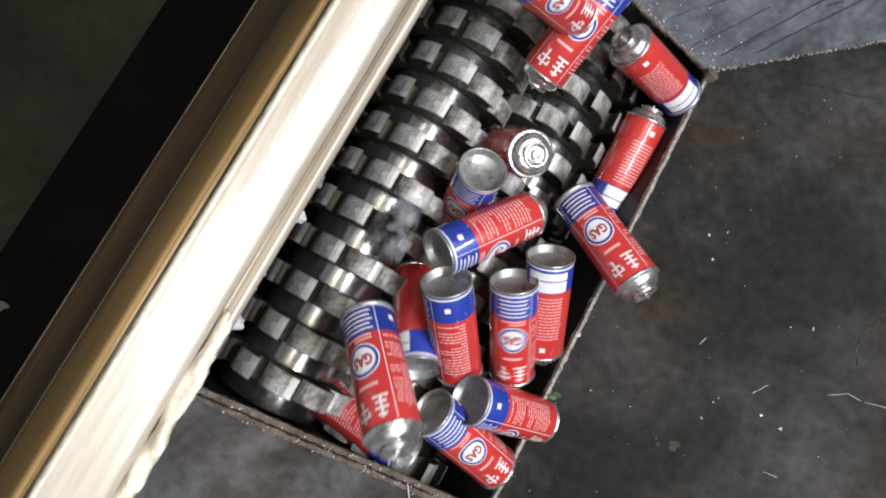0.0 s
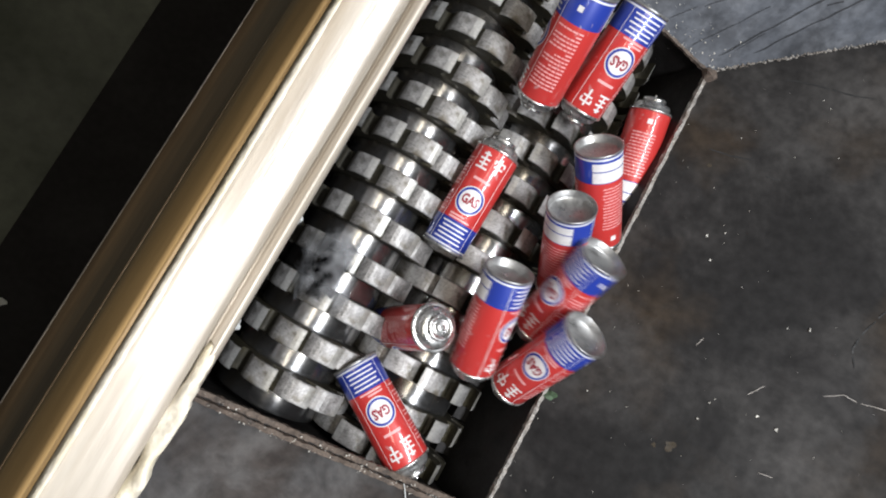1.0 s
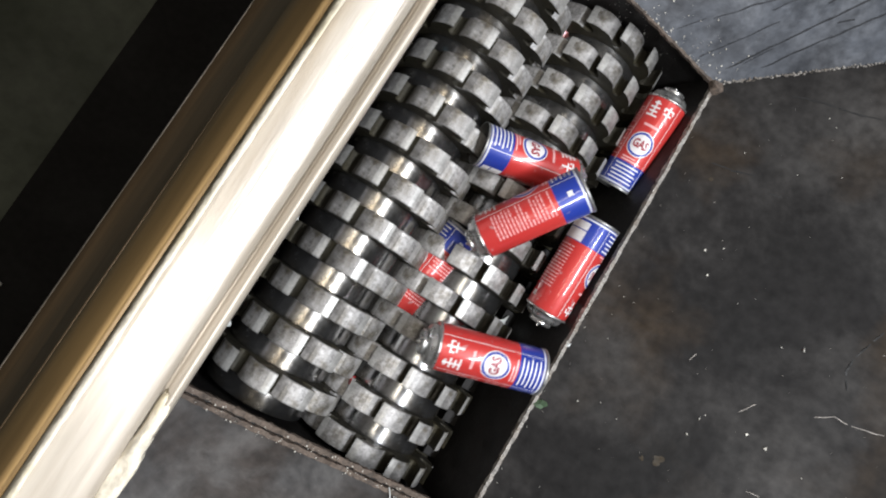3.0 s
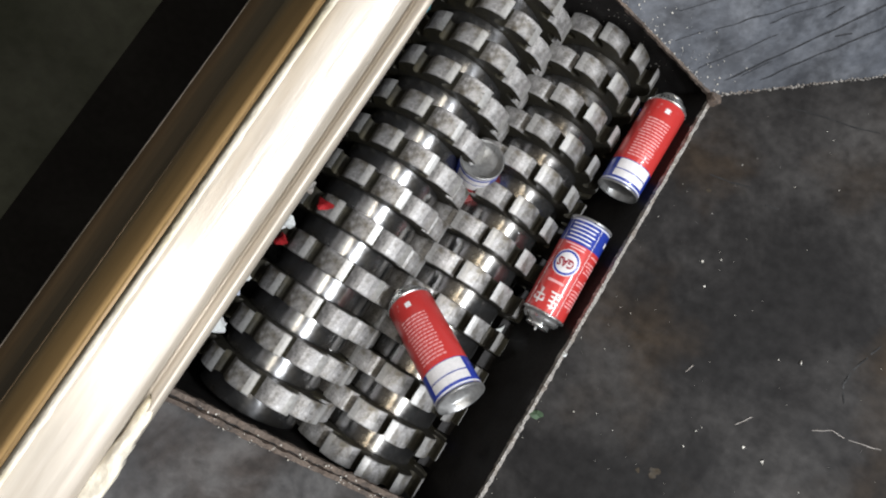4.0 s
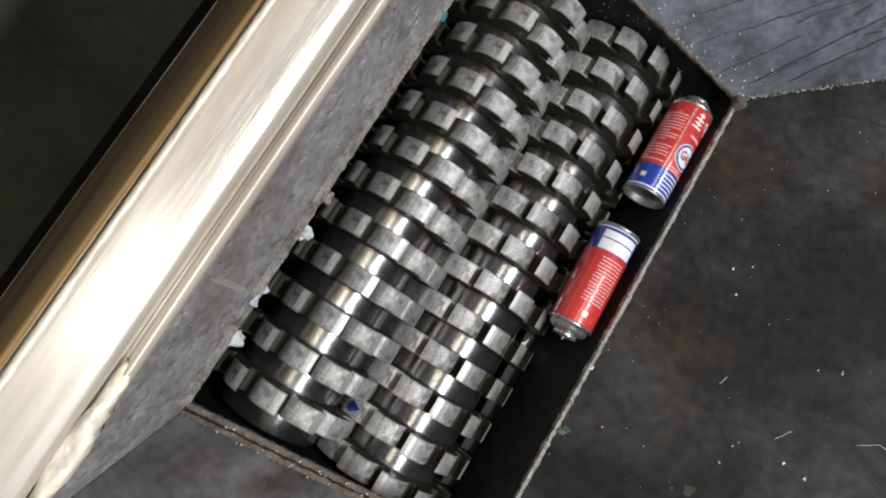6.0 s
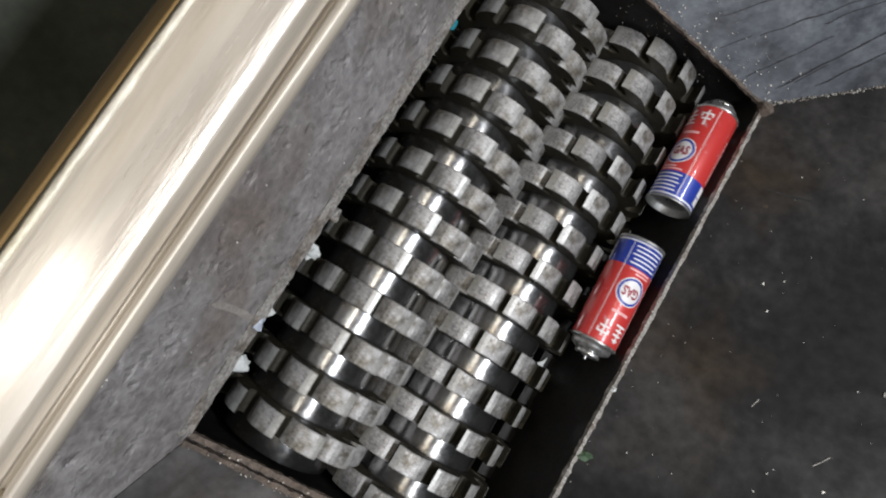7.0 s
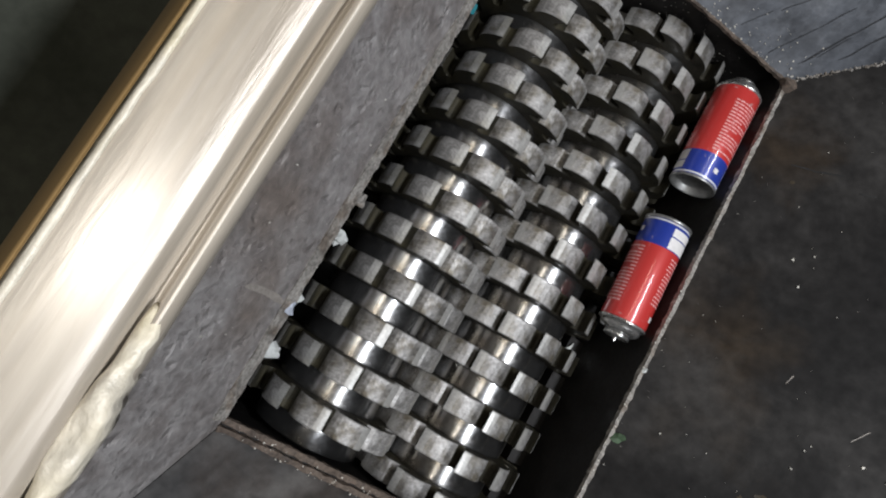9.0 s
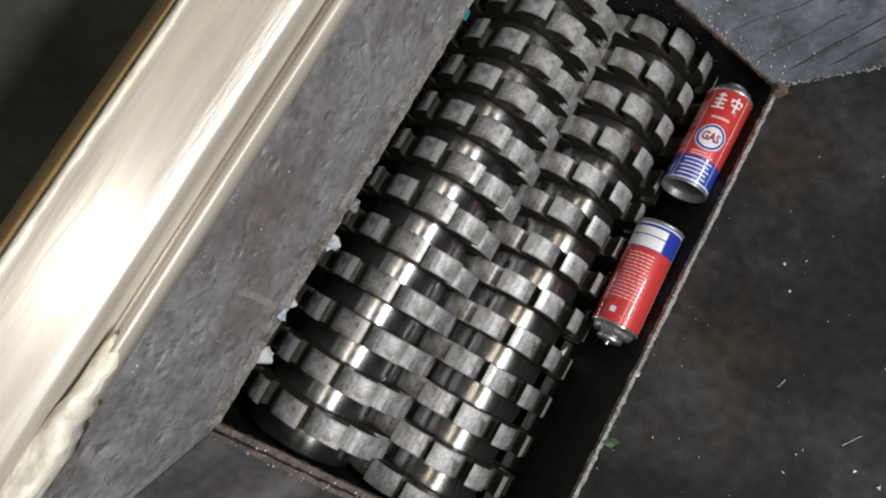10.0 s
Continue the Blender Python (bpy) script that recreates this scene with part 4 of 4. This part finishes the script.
            a = 2 * math.pi * i / 18
            q = r * (0.7 + 0.5 * noise.noise(Vector((x * 50 + math.cos(a), y * 50 + math.sin(a), 0))))
            ring.append(bm.verts.new(on_east(x + q * math.cos(a), y + q * math.sin(a), 0.0006)))
        for i in range(18):
            bm.faces.new((c, ring[i], ring[(i + 1) % 18]))
        part("rust_spot", bm, RUST, east, "rust spot")
    ne = (-RIGHT, 0, 1)
    for way in (((0.532, 0.798), (0.558, 0.805), (0.588, 0.811), (0.618, 0.815), (0.646, 0.824)), ((0.485, 0.644), (0.518, 0.647), (0.547, 0.657)), ((0.568, 0.639), (0.580, 0.643), (0.592, 0.648)),
                ((0.747, 0.431), (0.736, 0.456), (0.740, 0.484), (0.747, 0.509), (0.754, 0.531))):
        part("scratch", strip(finer([on_east(*p) for p in way]), 0.0020, ne, 0.0006), SOOT_EAST, east, "dark scratch")
    for way in (((0.729, 0.377), (0.748, 0.391), (0.763, 0.390), (0.781, 0.395), (0.801, 0.402)), ((0.655, 0.33), (0.668, 0.352)), ((0.58, 0.36), (0.584, 0.374)), ((0.70, 0.24), (0.716, 0.243))):
        part("scratch", strip(finer([on_east(*p) for p in way]), 0.0008, ne, 0.0007), SCUFF, east, "pale hairline scratch")
    pts = [(-0.7 * z, y, z) for y, z in ((0.142, 0.080), (0.1435, 0.071), (0.1445, 0.058), (0.1445, 0.045), (0.143, 0.030), (0.141, 0.018), (0.140, 0.008))]
    part("scuff", strip(pts, 0.0075, (1 / LEFT, 0, 1), 0.0006), SCUFF, west, "pale scuff mark")


def lump(name, at, size, mat, label, cat, seed, squash=0.5):
    bm = bmesh.new()
    bmesh.ops.create_icosphere(bm, subdivisions=2, radius=size)
    for v in bm.verts:
        v.co *= 1 + 0.5 * noise.noise(v.co / size * 1.3 + Vector((seed, 0, 0))) + 0.3 * noise.noise(v.co / size * 3.1 + Vector((0, seed, 0)))
        v.co.z *= squash
    ob = tagged(obj(name, bm, mat), label, cat)
    ob.location = at
    return ob


def flake(name, at, size, mat, label, cat, seed, turn=(0, 0, 0)):
    """A bent, torn flat chip with thickness."""
    rng = random.Random(seed)
    loop = []
    n = 9
    for i in range(n):
        a = 2 * math.pi * i / n
        r = size * rng.uniform(0.6, 1.15)
        loop.append((r * math.cos(a), 0.7 * r * math.sin(a), 0.25 * size * math.sin(2 * a)))
    bm = bmesh.new()
    top = [bm.verts.new(Vector(p) + Vector((0, 0, 0.0012))) for p in loop]
    low = [bm.verts.new(p) for p in loop]
    ct, cl = bm.verts.new((0, 0, 0.0012 + 0.1 * size)), bm.verts.new((0, 0, 0.1 * size))
    for i in range(n):
        j = (i + 1) % n
        bm.faces.new((ct, top[i], top[j]))
        bm.faces.new((cl, low[j], low[i]))
        bm.faces.new((top[i], low[i], low[j], top[j]))
    ob = tagged(obj(name, bm, mat), label, cat)
    ob.matrix_world = pose(*at, *turn)
    return ob


def loose_bits():
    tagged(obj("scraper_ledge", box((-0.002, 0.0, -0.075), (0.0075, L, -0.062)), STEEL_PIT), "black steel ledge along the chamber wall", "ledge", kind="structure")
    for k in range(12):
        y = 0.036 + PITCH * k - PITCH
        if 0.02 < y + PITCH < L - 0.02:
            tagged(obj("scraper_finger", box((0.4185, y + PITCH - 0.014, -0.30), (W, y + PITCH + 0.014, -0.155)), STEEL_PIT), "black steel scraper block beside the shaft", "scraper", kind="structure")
    lump("weld_blob", (W + 0.006, L - 0.004, 0.004), 0.013, RIM_BROWN, "dark lumpy weld blob in the hopper corner", "weld blob", 12, 0.9)
    lump("plastic_chip", (0.012, 0.238, -0.052), 0.0105, CHIP, "pale torn plastic lump caught beside the west rim", "chip", 1, 0.7)
    lump("plastic_chip", (0.012, 0.081, -0.052), 0.0115, CHIP, "pale torn plastic lump caught beside the west rim", "chip", 9, 0.75)
    lump("foam_crumb", (0.010, 0.292, -0.055), 0.010, RIM, "crumbled grey-brown foam lump on the ledge", "foam", 3, 0.7)
    lump("foam_crumb", (0.009, 0.150, -0.057), 0.006, CHIP, "small pale foam lump on the ledge", "foam", 4, 0.7)
    flake("film_scrap", (0.001, 0.139, 0.006), 0.010, FILM, "crumpled pale blue film scrap on the rim", "scrap", 17, (25, 40, 70))
    flake("plastic_scrap", (0.006, 0.585, -0.056), 0.012, TEAL, "teal plastic scrap beside the west rim", "scrap", 5, (20, 30, 40))
    flake("rubber_scrap", on_east(0.453, 0.195, 0.002), 0.011, GREEN, "dull green rubber scrap on the plate by the rim", "scrap", 6, (0, -33, 20))
    flake("paint_chip", on_east(0.447, 0.291, 0.002), 0.006, CHIP, "small white paint chip on the rim", "chip", 7, (0, -33, 60))
    flake("metal_shard", (0.4230, 0.278, -0.152), 0.013, CHIP, "pale bent tin shard beside the shaft", "shard", 8, (20, 20, 60))
    bm = bmesh.new()
    bend = [Vector((0.309, -0.004, 0.0045)), Vector((0.312, -0.008, 0.0065)), Vector((0.315, -0.013, 0.0075)), Vector((0.319, -0.019, 0.0085)), Vector((0.320, -0.024, 0.0125))]
    for a, b in zip(bend, bend[1:]):
        prism([a, a + Vector((0.0011, 0.0004, 0)), b + Vector((0.0011, 0.0004, 0)), b], (0, 0, 0.0009), bm)
    tagged(obj("plastic_thread", bm, CHIP), "thin white plastic thread lying over the rim", "thread")
    flake("paper_scrap", (-0.357, -0.236, -0.898), 0.030, CHIP, "white torn paper scrap on the black slab", "paper", 9, (0, 0, 30))


def edge_wear():
    """The peeled, lumpy stretch at the near end of the rolled edge."""
    root = bpy.data.objects["hopper_top_edge"]
    bm = bmesh.new()
    rows = []
    n = 170
    for i in range(n + 1):
        y = 0.170 - 0.17 * i / n
        f = min(1.0, i / 12)
        inner = -0.0752 + f * (0.0014 + 0.0022 * noise.noise(Vector((y * 110, 1, 0))) + 0.0009 * noise.noise(Vector((y * 400, 8, 0))))
        outer = -0.0778 - f * (0.0012 + 0.0024 * noise.noise(Vector((y * 90, 5, 0))))
        row = []
        for k in range(7):
            x = inner + (outer - inner) * k / 6
            z = 0.5978 + 0.0022 * f + 0.0010 * math.sin(math.pi * k / 6) * f + f * 0.0024 * noise.noise(Vector((x * 300, y * 170, 2))) - (0.004 if k == 0 else 0.0016 if k == 6 else 0)
            row.append(bm.verts.new((x, y, z)))
        row.append(bm.verts.new((outer, y, 0.5945)))
        row.append(bm.verts.new((inner, y, 0.5915)))
        rows.append(row)
    for a, b in zip(rows, rows[1:]):
        for k in range(len(a)):
            j = (k + 1) % len(a)
            bm.faces.new((a[k], a[j], b[j], b[k]))
    bm.faces.new(rows[0])
    bm.faces.new(rows[-1][::-1])
    part("peeled_paint", bm, TAPE, root, "whitish peeled paint", True)


def scrap(mat, seed, label):
    ob = flake("tin_scrap", (0, 0, -0.3), 0.014, mat, label, "tin scrap", seed)
    return ob


MIST = bpy.data.materials.new("thin_gas_mist")
MIST.use_nodes = True
tree = MIST.node_tree
tree.nodes.remove(tree.nodes["Principled BSDF"])
clear, haze, blend = tree.nodes.new("ShaderNodeBsdfTransparent"), tree.nodes.new("ShaderNodeBsdfDiffuse"), tree.nodes.new("ShaderNodeMixShader")
haze.inputs["Color"].default_value = (0.85, 0.87, 0.9, 1)
wisps, spread, place = tree.nodes.new("ShaderNodeTexNoise"), tree.nodes.new("ShaderNodeMapRange"), tree.nodes.new("ShaderNodeTexCoord")
wisps.inputs["Scale"].default_value, wisps.inputs["Detail"].default_value = 38.0, 5.0
spread.inputs["From Min"].default_value, spread.inputs["From Max"].default_value, spread.inputs["To Max"].default_value = 0.42, 0.75, 0.12
tree.links.new(place.outputs["Object"], wisps.inputs["Vector"])
tree.links.new(wisps.outputs["Fac"], spread.inputs["Value"])
tree.links.new(spread.outputs["Result"], blend.inputs["Fac"])
tree.links.new(clear.outputs[0], blend.inputs[1])
tree.links.new(haze.outputs[0], blend.inputs[2])
tree.links.new(blend.outputs[0], tree.nodes["Material Output"].inputs["Surface"])


def mist(seed, size):
    """A puff of escaping gas: thin shells, one inside the other."""
    bm = bmesh.new()
    for k in range(7):
        f = (k + 1) / 7
        made = bmesh.ops.create_icosphere(bm, subdivisions=3, radius=1.0)["verts"]
        for v in made:
            d = v.co.normalized()
            v.co = Vector((d.x * 0.9, d.y * 1.3, d.z * 0.6)) * size * f * (1 + 0.5 * noise.noise(d * 1.7 + Vector((seed, k * 0.3, 0))))
    return tagged(obj("gas_mist", bm, MIST, smooth=True), "thin grey puff of escaping gas over the blades", "gas mist", kind="stuff")


# Black slab added along the dark band on the floor.
tagged(obj("machine_base", box((-0.41, -0.9, -0.95), (-0.16, 1.9, -0.90)), BLACK), "black slab on the floor beside the shredder", "machine base", kind="structure")
crumbs()
marks()
loose_bits()
edge_wear()
scraps = [(scrap(SCRAP_RED, 21, "torn crumpled strip of red tin"), XL, 0.2155, 1, 4.5, -21.0, 6.6), (scrap(SCRAP_RED, 22, "torn crumpled strip of red tin"), XL, 0.285, 1, 5.0, 35.0, 6.4),
          (scrap(SCRAP_BLUE, 23, "torn strip of blue tin"), XR, 0.067, -1, 5.0, 10.0, 6.9), (scrap(SCRAP_BLUE, 24, "torn strip of blue tin"), XR, 0.735, -1, 5.0, 3.0, 6.9),
          (scrap(SCRAP_RED, 25, "torn crumpled strip of red tin"), XL, 0.075, 1, 2.3, 10.0, 4.1)]


def scrap_rows(x, y, way, when, lean, stop):
    """Carried round on a shaft: over its top at the given lean and time, and left below after the stop."""
    rows = []
    for i in range(101):
        t = i / 10
        turns = TURN_WEST if way > 0 else TURN_EAST
        a = lean + turned(turns, min(max(t, when - 1.6), stop)) - turned(turns, when)
        b = radians(a)
        r = R_TIP + 0.001
        rows.append((t, pose(x + r * math.sin(b), y, ZC + r * math.cos(b), 0, a, 30)))
    return rows


mists = [(mist(1, 0.045), [(0.0, 0.12, 0.26, -0.29), (0.2, 0.12, 0.26, -0.29), (0.4, 0.12, 0.25, -0.09), (0.5, 0.115, 0.245, -0.015), (0.7, 0.10, 0.235, 0.0),
                           (0.9, 0.085, 0.205, -0.015), (1.05, 0.08, 0.20, -0.05), (1.3, 0.08, 0.20, -0.29), (10.0, 0.08, 0.20, -0.29)]),
         (mist(4, 0.038), [(0.0, 0.125, 0.285, -0.02), (0.15, 0.12, 0.28, -0.05), (0.4, 0.12, 0.28, -0.29), (10.0, 0.12, 0.28, -0.29)])]


def motions():
    walk(shaft_west, [(t, pose(XL, 0, ZC, 0, turned(TURN_WEST, t), 0)) for t in (i / 2 for i in range(21))])
    walk(shaft_east, [(t, pose(XR, 0, ZC, 0, turned(TURN_EAST, t), 0)) for t in (i / 2 for i in range(21))])
    for ob, way in zip(cans, CAN_WAYS):
        walk(ob, can_rows(way))
    for ob, *ride in scraps:
        walk(ob, scrap_rows(*ride))
    for ob, way in mists:
        walk(ob, [(t, pose(x, y, z)) for t, x, y, z in way])


motions()
